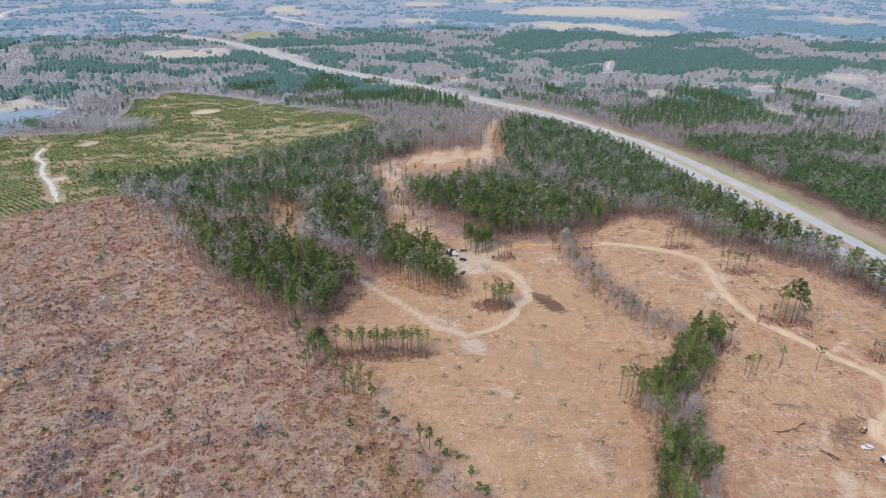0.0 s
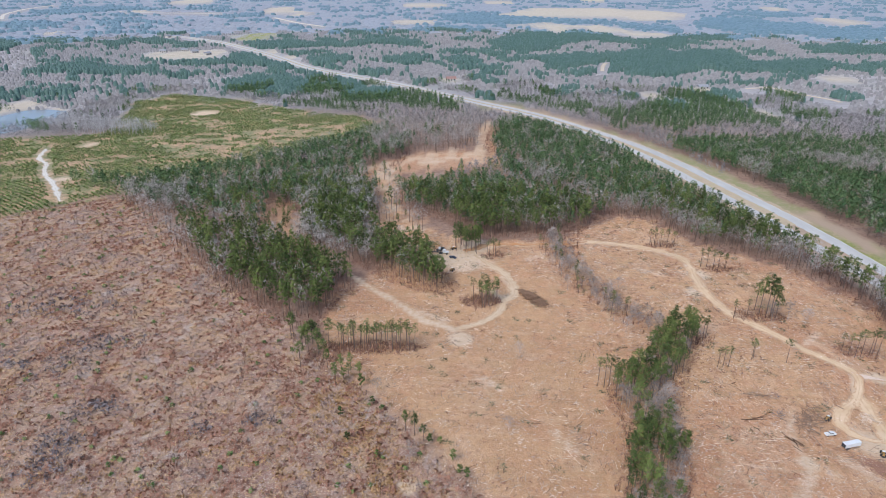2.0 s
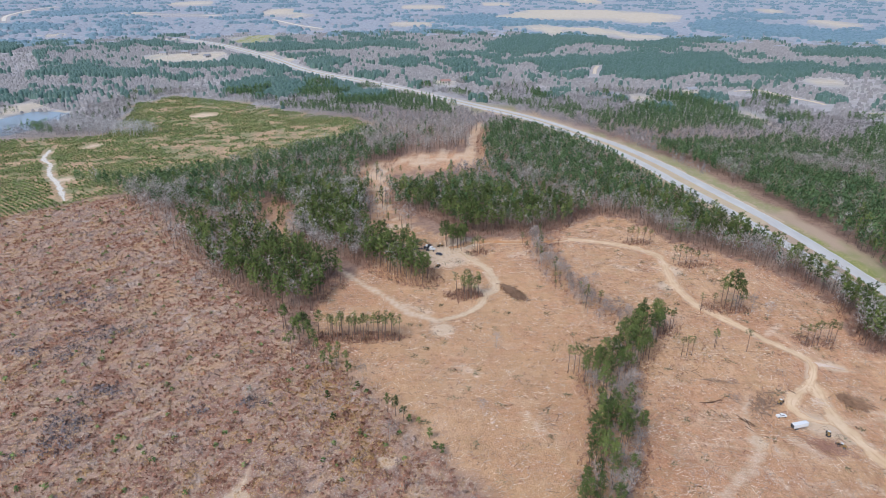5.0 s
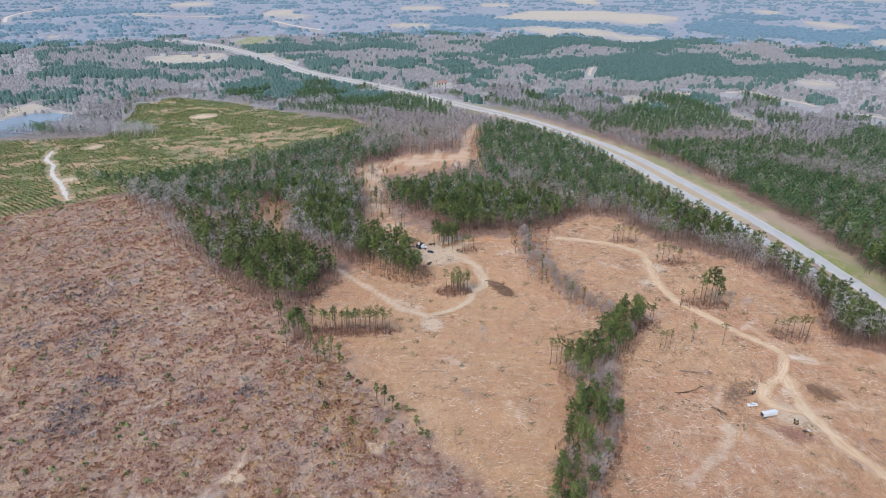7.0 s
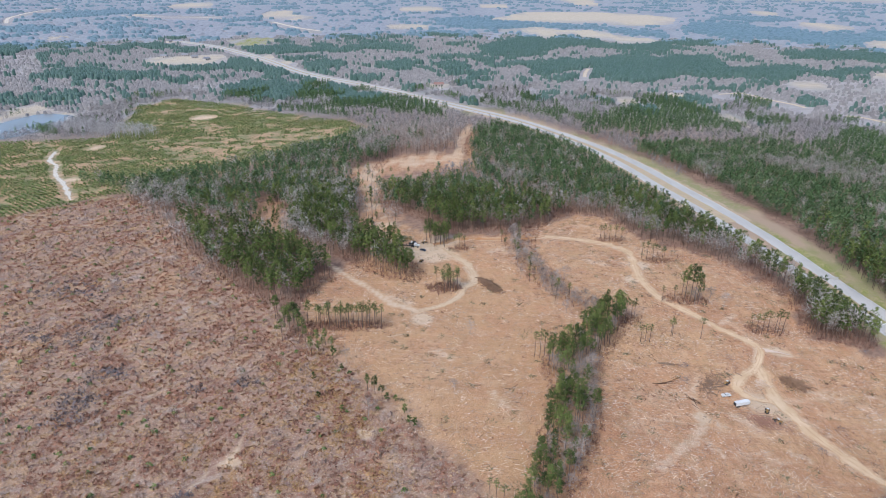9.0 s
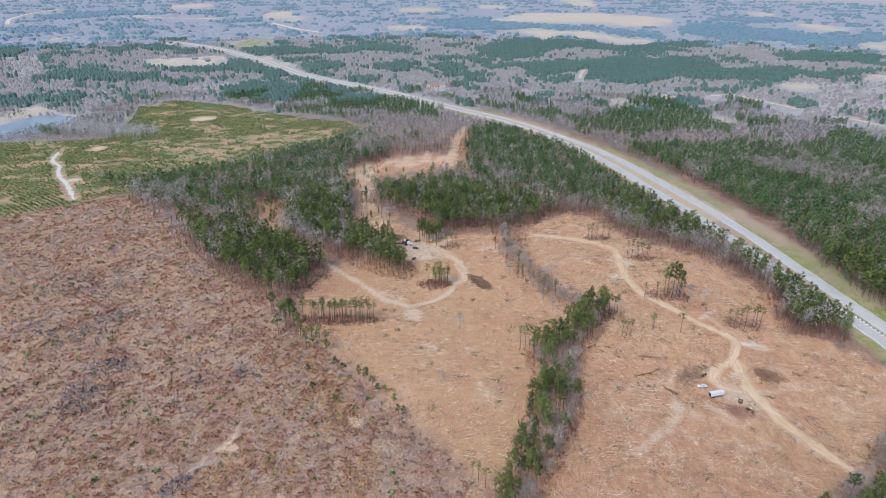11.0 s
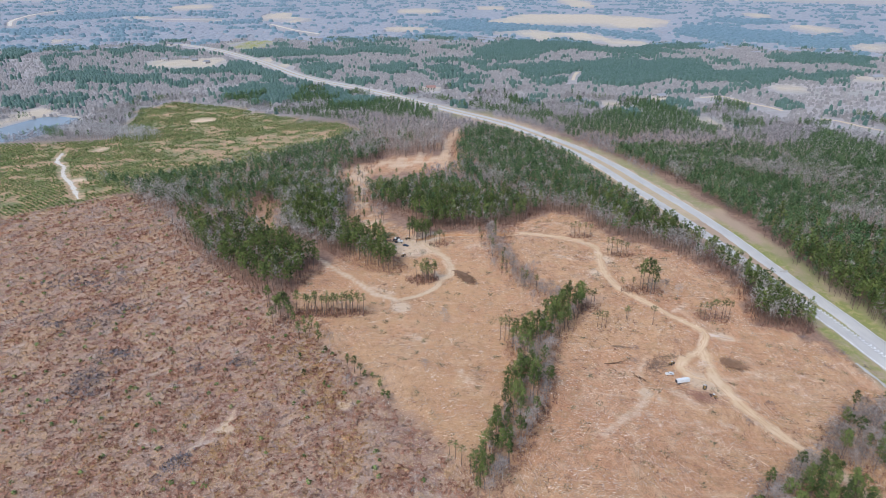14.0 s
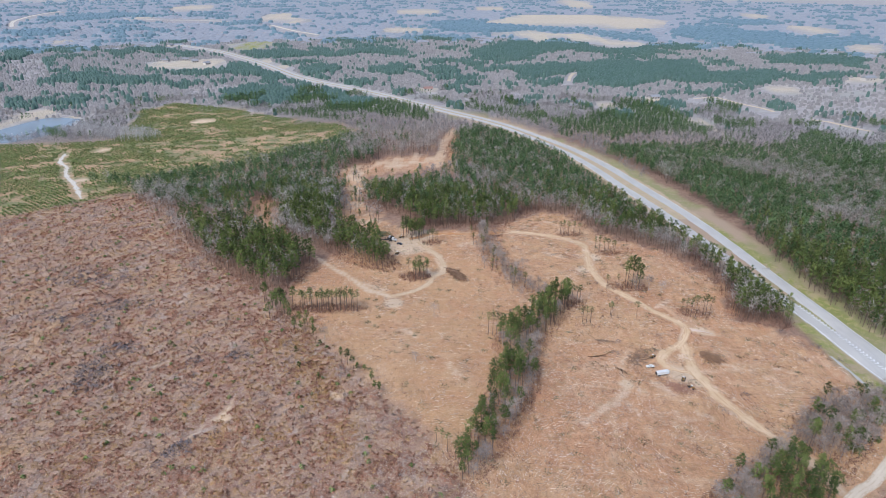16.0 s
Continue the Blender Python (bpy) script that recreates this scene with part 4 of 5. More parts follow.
def woods():
    clear = lambda x, y: ~inside(x + 16 * (waves(x, y, 25, 71) - 0.5), y + 26 * (waves(x, y, 25, 72) - 0.5), LOOP_GAP) & (edge_distance(x, y, TRACKS["grove_trail"][0], False) > 4) & ~inside(x + 14 * (waves(x, y, 16, 75) - 0.5), y + 16 * (waves(x, y, 16, 76) - 0.5), HOLLOW) & (edge_distance(x, y, HIGHWAY, False) > np.where(x < np.interp(y, HW[:, 1], HW[:, 0]), np.interp(y, (190, 250, 330, 420, 560), (17, 23, 29, 30, 19)), np.interp(y, (180, 230, 290, 350, 480), (15, 17, 24, 24, 17))))
    pines, bares = [], []
    for k, (zone_pts, gap, share) in enumerate(((BELT_WEST, 3.2, 0.90), (GROVE, 3.2, 0.90), (GROVE_EAST, 3.1, 0.9), (PINE_BLOCK, 2.9, 0.95), (MASS, 3.2, 0.88), (MIDDLE, 3.7, 0.7), (GAP_WOOD, 8.0, 0.45), (BELT_TAIL, 3.2, 0.90), (BELT_EAST, 3.0, 0.92), (GREY_WOOD, 4.2, 0.24),
                                            (EAST_WOODS, 2.8, 0.90), (FILL, 3.3, 0.90), (WEST_FRINGE, 3.4, 0.9), (GROVE_FRINGE, 5.5, 0.12), (WEST_MIX, 3.5, 0.84))):
        p = spread(zone_pts, gap, 100 + k, clear)
        ragged = edge_distance(p[:, 0], p[:, 1], zone_pts) > 16 * (waves(p[:, 0], p[:, 1], 18, 60 + k) - 0.5)
        p = p[ragged]
        w = waves(p[:, 0], p[:, 1], 45, 20 + k)
        e = np.clip(edge_distance(p[:, 0], p[:, 1], zone_pts) / 14, 0.4, 1) if share < 0.9 else 1.0
        is_pine = (w * 0.6 + np.random.default_rng(k).uniform(0, 0.4, len(p))) < share * e
        for z in BARE_PATCHES:
            is_pine &= ~(inside(p[:, 0], p[:, 1], z) & (np.random.default_rng(9).uniform(0, 1, len(p)) < 0.22))
        for z in PINE_BLOCKS:
            is_pine |= inside(p[:, 0], p[:, 1], z)
        for z in GREY_STREAKS:
            is_pine &= ~(inside(p[:, 0], p[:, 1], z) & (np.random.default_rng(19).uniform(0, 1, len(p)) < 0.55))
        if k in (3, 8):
            front = edge_distance(p[:, 0], p[:, 1], CLEARING)
            is_pine &= ~((front < 13) & (np.random.default_rng(45).uniform(0, 1, len(p)) < (0.75 if k == 8 else 0.25)))
        clump = waves(p[:, 0], p[:, 1], 13, 140 + k) + 0.35 * np.random.default_rng(40 + k).uniform(0, 1, len(p))
        is_pine &= clump > np.quantile(clump, 0.16 if k in (0, 1, 4, 5) else 0.07 if k == 10 else 0.11)
        pines.append(p[is_pine])
        bares.append(p[~is_pine])
    pines, bares = np.concatenate(pines), np.concatenate(bares)
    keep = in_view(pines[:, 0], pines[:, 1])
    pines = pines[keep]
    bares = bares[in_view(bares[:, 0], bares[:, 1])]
    d = np.hypot(pines[:, 0] - 15, pines[:, 1] + 40) + np.random.default_rng(2).normal(0, 30, len(pines))
    scatter("pine_woods", MID_PINES, pines[d < 390], 0.95, [M_NEEDLES, M_BARK], "dense green pine woods with bare trunks", "woods", 1)
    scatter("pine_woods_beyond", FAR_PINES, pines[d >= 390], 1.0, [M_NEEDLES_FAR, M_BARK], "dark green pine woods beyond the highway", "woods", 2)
    scatter("bare_woods", MID_BARE, bares, 1.22 + 0.35 * np.random.default_rng(55).uniform(-0.3, 0.75, len(bares)), [M_TWIGS_PALE, M_BARK], "leafless grey hardwood trees among pines", "woods", 3)
    young = np.concatenate([spread(HOLLOW, 4.6, 131, lambda x, y: waves(x, y, 11, 132) > 0.40), spread(GAP_WOOD, 6.5, 133, lambda x, y: waves(x, y, 14, 134) > 0.48), spread(LOOP_GAP, 9.0, 135, lambda x, y: (y < 440) & (waves(x, y, 14, 136) > 0.5))])
    scatter("young_wood", [crown_shape(720 + i, 6.5, 1.5, 26, 0.8, 0.2, True, 0.7) for i in range(4)], young, 0.5 + 0.5 * np.random.default_rng(57).uniform(0, 1, len(young)), [M_YOUNG_NEEDLES, M_BARK], "young yellowish green pines in openings of the woods", "pines", 36)


def far_land():
    outline = [(-2700, 380), (2800, 380), (2800, 3600), (-2700, 3600)]
    blocked = [LOOP_GAP, BELT_WEST, PINE_BLOCK, BELT_EAST, GREY_WOOD, EAST_WOODS, UPPER, GROVE]
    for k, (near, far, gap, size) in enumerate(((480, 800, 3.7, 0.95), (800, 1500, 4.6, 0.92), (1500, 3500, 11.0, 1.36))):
        def keep(x, y):
            d = np.hypot(x, y + 40) + 160 * (waves(x, y, 90, 81) - 0.5)
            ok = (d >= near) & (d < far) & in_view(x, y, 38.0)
            # keeps trees off roads and fields, and off the camera's sight lines to them
            for reach in (0.0, 0.35, 0.7):
                u, w = x * (1 + 0.062 * reach), (y + 40) * (1 + 0.062 * reach) - 40
                ok &= edge_distance(u, w, HIGHWAY, False) > np.where(w > 600, 14, 18) * (1 if reach == 0 else 0.55)
                for f in FIELDS:
                    ok &= ~inside(u, w, f)
                for z in FAR_ROADS:
                    ok &= edge_distance(u, w, z, False) > (9 if z[0][1] < 1000 else 14)
                for cx, cy, rx, ry in PATCHES:
                    ok &= np.hypot((u - cx) / rx, (w - cy) / ry) > 1
            for z in [PLANTATION, POND, BANK, BRUSH, CLEARING, MEADOW]:
                ok &= ~inside(x, y, z)
            if k == 0:
                for z in blocked:
                    ok &= ~inside(x, y, z)
            return ok
        p = spread(outline, gap, 200 + k, keep)
        x, y = p[:, 0], p[:, 1]
        block, bare, thin = np.zeros(len(p), bool), np.zeros(len(p), bool), np.zeros(len(p), bool)
        wander = (12, 16, 25)[k]
        bx, by = x + wander * (waves(x, y, 40, 51) - 0.5), y + 2 * wander * (waves(x, y, 40, 52) - 0.5)
        for b in PINE_BLOCKS:
            block |= inside(bx, by, b)
        for cx, cy, rx, ry in PINE_STANDS:
            block |= np.hypot((bx - cx) / rx, (by - cy) / ry) < 1
        for b in OPEN_LAND:
            thin |= inside(x, y, b)
        bare |= inside(x, y, POND_WOOD)
        # thin drifts of pine among the grey hardwoods
        w = waves(x * 0.45, y, 120, 31) * 0.55 + waves(x * 0.6, y, 40, 32) * 0.45
        g = np.random.default_rng(300 + k)
        is_pine = (block & (g.uniform(0, 1, len(p)) < 0.94) | (w + g.normal(0, 0.05, len(p)) > (0.74, 0.80, 0.82)[k])) & ~bare
        lone = (g.uniform(0, 1, len(p)) < (0.04, 0.02, 0.008)[k]) & ~bare
        some = g.uniform(0, 1, len(p)) < np.where(is_pine, 1.0, np.where(thin, 0.3, 0.7 + 0.28 * (waves(x * 0.6, y, 130, 33) > 0.36)))
        # the two farther tiers get the colours with haze painted in
        scatter("pine_woods_far", (FAR_PINES, LOW_PINES, TINY_PINES)[k], p[(is_pine & ~thin | lone) & some], size, [(M_NEEDLES_FAR, M_NEEDLES_HORIZON_HAZE, M_NEEDLES_REMOTE_HAZE)[k], M_BARK], "dark pine woods far off", "woods", 4 + k)
        scatter("bare_woods_far", (FAR_BARE, LOW_BARE, TINY_BARE)[k], p[~is_pine & ~lone & some], size, [(M_TWIGS_FAR, M_TWIGS_HORIZON_HAZE, M_TWIGS_REMOTE_HAZE)[k]], "grey leafless woods far off", "woods", 8 + k)


LOW_PINES = [canopy_shape(60 + i, 8.0, 3.1, 0.05, 4, 2.0, 0.9) for i in range(8)]
TINY_PINES = [canopy_shape(160 + i, 5.2, 6.0, -0.1, 4, 3.0, 1.6) for i in range(8)]
LOW_BARE = [canopy_shape(95 + i, 3.6, 2.9, -0.2, 3, 3.0, 1.6) for i in range(8)]
TINY_BARE = [canopy_shape(105 + i, 1.7, 7.2, -0.4, 3, 6.0, 4.0) for i in range(6)]


def undergrowth():
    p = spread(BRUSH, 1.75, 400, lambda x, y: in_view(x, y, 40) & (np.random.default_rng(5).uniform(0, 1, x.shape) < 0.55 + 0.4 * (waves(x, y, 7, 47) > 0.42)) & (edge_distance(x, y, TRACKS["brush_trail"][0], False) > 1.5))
    x, y = p[:, 0], p[:, 1]
    w = 0.16 + waves(x, y, 34, 41) * 0.35 + waves(0.95 * x - 0.3 * y, 0.25 * (0.3 * x + 0.95 * y), 8, 44) * 0.5 + np.random.default_rng(6).normal(0, 0.12, len(p)) + 0.1 * np.clip((-x - 90) / 90, 0, 1)
    russet = [bush_shape(500 + i, 26, 1.1, 1.9, 0.34) for i in range(6)]
    straw = [bush_shape(510 + i, 18, 0.45, 1.6, 0.3) for i in range(5)]
    grey = [bush_shape(520 + i, 24, 1.5, 1.6, 0.26) for i in range(5)]
    scatter("russet_brush", russet, p[w < 0.55], 1.0, [M_BRUSH], "russet winter brush on the hillside", "brush", 20, patchy=9.0)
    scatter("straw_grass", straw, p[(w >= 0.55) & (w < 0.79)], 1.0, [M_STRAW], "straw-coloured tufts of dry grass", "grass", 21, patchy=11.0)
    scatter("grey_brush", grey, p[w >= 0.79], 1.1, [M_GREYBRUSH], "grey leafless scrub on the hillside", "brush", 22, patchy=10.0)
    g = np.random.default_rng(46)
    gold = np.concatenate([np.column_stack([cx + g.normal(0, r, n), cy + g.normal(0, 1.3 * r, n)]) for cx, cy, r, n in ((-32, 168, 6, 170), (-21, 147, 5, 150), (-12, 128, 5, 140), (0, 98, 5, 130), (-90, 92, 9, 120), (-38, 92, 8, 90), (-50, 143, 6, 50),
                                                                                                            (-62, 118, 4, 30), (-40, 108, 7, 50), (-95, 120, 8, 50), (-24, 100, 5, 40))] + [p[waves(p[:, 0], p[:, 1], 15, 48) > 0.9]])
    scatter("orange_grass", straw, gold, 1.0, [M_ORANGEGRASS], "orange tufts of broom grass among the brush", "grass", 31)
    few = p[g.uniform(0, 1, len(p)) < 0.022]
    green = [crown_shape(550 + i, 1.5, 0.9, 9, 0.7, 0.1, False) for i in range(4)]
    scatter("green_shrubs", green, few, 1.0, [M_GREEN, M_BARK], "small evergreen shrubs dotted through the brush", "shrubs", 27)
    dark = np.concatenate([np.column_stack([cx + g.normal(0, rx, n), cy + g.normal(0, ry, n)]) for cx, cy, rx, ry, n in ((-116, 143, 6, 7, 90), (-112, 165, 5, 3, 40), (-150, 190, 9, 4, 60), (-160, 232, 14, 5, 90),
                                                                                                       (-75, 155, 3, 3, 16), (-60, 95, 4, 3, 30), (-57, 157, 2, 2, 14), (-130, 205, 9, 4, 50))])
    scatter("dark_scrub", grey, dark, 1.25, [M_DARKBRUSH], "dark grey patch of dead scrub", "brush", 28)
    pale = p[g.uniform(0, 1, len(p)) < 0.03]
    stems = [lump_shape(560 + i, 9, 2.2, 0.8, 0.45, 0.11) for i in range(4)]
    scatter("pale_saplings", stems, pale, 1.0, [M_TWIGS_PALE], "pale bare saplings standing in the brush", "saplings", 29)
    young = [crown_shape(530 + i, 1.6, 0.75, 5, 0.8, 0.15, False) for i in range(4)]
    # planted rows, bending a little, with gaps
    g = np.random.default_rng(401)
    u, v = np.meshgrid(np.arange(-420, 420, 1.55), np.arange(-420, 420, 3.1))
    u, v = u.ravel() + g.uniform(-0.5, 0.5, u.size), v.ravel() + g.normal(0, 0.3, u.size)
    v = v + 5 * np.sin(u / 45)
    x, y = -260 + 0.82 * u + 0.57 * v, 500 - 0.57 * u + 0.82 * v
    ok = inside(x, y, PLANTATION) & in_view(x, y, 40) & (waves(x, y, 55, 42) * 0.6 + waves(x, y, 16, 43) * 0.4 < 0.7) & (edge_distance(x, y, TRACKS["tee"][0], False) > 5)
    ok &= (np.min([np.hypot(x - a, y - b) - c - 2 for a, b, c in PADS], 0) > 0) & ~(inside(x, y, TAN_GAP) & (waves(x, y, 20, 49) > 0.44))
    q = np.stack([x[ok], y[ok]], 1)
    scatter("young_pines", young, q, 1.0, [M_GREEN, M_BARK], "green rows of young planted pines", "pines", 23)
    s = spread(CLEARING, 1.6, 402, lambda x, y: np.random.default_rng(8).uniform(0, 1, x.shape) < 0.7 * waves(x, y, 26, 45) * np.where(inside(x, y, STRAW_LAND), 0.6, 1.0) * off_roads(x, y))
    twig = []
    for i in range(6):
        t = Shape(540 + i)
        g = t.g
        for j in range(3):
            a, l = g.normal(0.6, 0.5), g.uniform(0.4, 1.4) if j else g.uniform(0.9, 3.2)
            c = g.normal(size=3) * (1, 1, 0)
            d = np.array([math.cos(a) * l, math.sin(a) * l, g.uniform(0, 0.12)]) / 2
            t.stem(c - d + (0, 0, 0.1), c + d + (0, 0, 0.1), 0.085, 0.05, 3, 0)
        twig.append(t.arrays())
    scatter("logging_slash", twig, s, 1.0, [M_WOOD], "scattered pale sticks and logging slash", "debris", 24, aligned=True)


def off_roads(x, y, gap=2.6):
    """True away from the tracks and the lane."""
    return np.all([edge_distance(x, y, q, False) > gap for q, _ in TRACKS.values()], 0) & (edge_distance(x, y, PUBLIC_ROAD, False) > gap + 0.6)


def clearing_litter():
    """Pale bark slabs and low reddish regrowth on the logged soil."""
    slab = []
    for i in range(6):
        t = Shape(580 + i, (0, 0, -3))
        for _ in range(4):
            c, a, l = t.g.normal(size=3) * (1.6, 1.6, 0), t.g.normal(0.6, 0.6), t.g.uniform(0.25, 1.0)
            d, w = np.array([math.cos(a), math.sin(a), 0.05]) * l / 2, np.array([-math.sin(a), math.cos(a), 0.2]) * t.g.uniform(0.05, 0.11)
            lift = np.array([0, 0, 0.16])
            t.tri(c - d - w + lift, c + d - w + lift, c + d + w + lift)
            t.tri(c - d - w + lift, c + d + w + lift, c - d + w + lift)
        slab.append(t.arrays())
    few = lambda size, seed, much: lambda x, y: np.random.default_rng(seed).uniform(0, 1, x.shape) < much * waves(x, y, size, seed) ** 2 * np.where(inside(x, y, STRAW_LAND), 0.45, 1.0) * off_roads(x, y)
    scatter("bark_slabs", slab, spread(CLEARING, 2.2, 411, few(30, 61, 1.0)), 1.0, [M_CHIPS], "pale slabs of bark strewn on the logged soil", "debris", 34, aligned=True)
    low = [bush_shape(590 + i, 10, 0.35, 1.1, 0.26) for i in range(4)]
    scatter("low_regrowth", low, spread(CLEARING, 2.4, 412, few(34, 62, 1.0)), 1.0, [M_THICKET], "low reddish brambles on the logged soil", "brush", 35)


def thickets():
    """Reddish undergrowth and pale stems along the edges of the woods."""
    spots = []
    for k, (z, wide, gap) in enumerate(((HEDGE, 6, 1.7), (HEDGE_NORTH, 7, 2.4), (CORNER, 16, 1.8), (GROVE, 8, 1.7), (GROVE_EAST, 9, 1.6), (PINE_BLOCK, 10, 1.8), (BELT_EAST, 9, 2.4), (BELT_TAIL, 8, 1.9), (BELT_WEST, 6, 2.6))):
        p = np.array(z)
        box = [(p[:, 0].min() - 6, p[:, 1].min() - 6), (p[:, 0].max() + 6, p[:, 1].min() - 6), (p[:, 0].max() + 6, p[:, 1].max() + 6), (p[:, 0].min() - 6, p[:, 1].max() + 6)]
        spots.append(spread(box, gap, 600 + k, lambda x, y: ((inside(x, y, z) & (edge_distance(x, y, z) < wide)) | (edge_distance(x, y, z) < 2.5))
                            & (edge_distance(x, y, HIGHWAY, False) > 15) & (edge_distance(x, y, PUBLIC_ROAD, False) > 6)))
    for cx, cy, rx, ry in ((22, 239, 10, 6), (22, 239, 9, 5), (-22, 200, 20, 5), (-21, 201, 19, 4), (31, 288, 7, 4), (140, 224, 12, 5), (170, 201, 11, 4), (-40, 196, 8, 9), (140, 268, 9, 4), (121, 297, 9, 4), (108, 205, 6, 4)):
        spots.append(spread([(cx + rx * math.cos(a), cy + ry * math.sin(a)) for a in np.linspace(0, 6.2, 14)], 1.4, int(cx + cy + rx) + 700))
    p = np.concatenate(spots)
    p = p[edge_distance(p[:, 0], p[:, 1], TRACKS["haul"][0], False) > 4]
    shapes = [bush_shape(620 + i, 13, 1.7, 1.15, 0.3) for i in range(5)] + [lump_shape(630 + i, 6, 3.4, 0.8, 0.18, 0.12) for i in range(2)]
    scatter("thicket", shapes, p, 1.0, [M_THICKET], "reddish leafless undergrowth along the wood's edge", "brush", 25)


# single trees: x, y, height
PINES_THIN = [(115, 298, 10.0), (117, 297, 10.8), (120, 296, 10.4), (123, 295, 11.1), (127, 296, 9.2), (132, 271, 10.3), (134, 269, 12.1), (137, 268, 11.0), (139, 267, 10.6), (142, 267, 9.8),
              (144, 270, 8.0), (105, 203, 13.3), (108, 204, 11.3), (110, 206, 11.0), (108, 188, 8.8), (110, 188, 9.7), (112, 188, 9.7), (123, 193, 9.8), (124, 194, 8.2), (136, 192, 11.1),
              (60, 175, 12.5), (62, 174, 14.0), (64, 175, 13.1), (66, 176, 11.6)]
CLUMP = (18, 297)
PINES_TALL = [(140, 225, 19.0), (142, 223, 20.5), (144.5, 224, 19.0), (147, 227, 15.0), (140, 229, 14.0), (145, 221, 12.5)]
PINES_FENCE = [(38, 97, 8), (40, 94, 9), (36, 99, 6.5), (43, 90, 9.5), (46, 84, 9), (44, 87, 7), (163, 202, 8.4), (164, 199, 10.7), (166, 198, 12.0), (169, 199, 12.6), (173, 200, 11.7), (175, 201, 12.7), (177, 201, 11.7), (128, 222, 9.4), (134, 223, 9.0)]
PINES_EDGE = [(-31, 179, 5.2), (-24, 174, 6.0), (-19, 164, 3.4), (1, 144, 4.2), (4, 144, 3.2), (8, 136, 4.6), (10, 130, 4.5), (12, 129, 4.7), (-29, 158, 4.0), (-15, 138, 3.1), (-25, 146, 3.6)]
PINES_MARGIN = [(-32, 182, 9.0), (-29, 179, 7.0), (-7, 150, 7.9), (-4, 148, 8.5), (-1, 145, 6.8), (-33, 175, 10.0), (-29, 184, 8.6), (-25, 178, 8.2), (-40, 190, 11.0), (-43, 196, 12.0), (-38, 186, 9.0)]
BARE_LONE = [(-18, 170, 7.3), (-5, 135, 8.4), (-57, 157, 8.0), (-103, 236, 10.9), (-103, 243, 11.1), (34, 193, 8.0), (143, 220, 10.0), (151, 222, 10.0), (26, 150, 6.0), (157, 219, 9.0)]


def split_mesh(name, shape, slot, material, parent):
    """The faces of one slot of a plant as a mesh of their own."""
    v, f, m, n = shape
    f = f[m == slot]
    used, back = np.unique(f, return_inverse=True)
    return mesh_object(name, v[used], back.reshape(f.shape), [material], parent=parent, normals=n[used])


def tree_models(name, shapes, top, foot, materials, label, category, group):
    """One finished tree for each shape, to be copied."""
    out = []
    for s in shapes:
        root = tagged(new(name), label, category, group)
        split_mesh(foot, s, 1, materials[1], root)
        split_mesh(top, s, 0, materials[0], root)
        out.append(root)
    return out


def plant(models, heights, places, seed):
    """Each model is used once where it stands first and copied from there on."""
    g = np.random.default_rng(seed)
    used = set()
    for i, (x, y, h) in enumerate(places):
        k = int(g.integers(0, len(models))) if i >= len(models) else i
        q = h / heights
        m = pose(x, y, float(base(x, y)) - 0.05, 0, 0, float(g.uniform(0, 360)))
        if k in used:
            ob = copy_thing(models[k], m)
        else:
            used.add(k)
            ob = models[k]
            ob.matrix_basis = m
        wide = q ** 0.6
        ob.scale = (wide, wide, q)


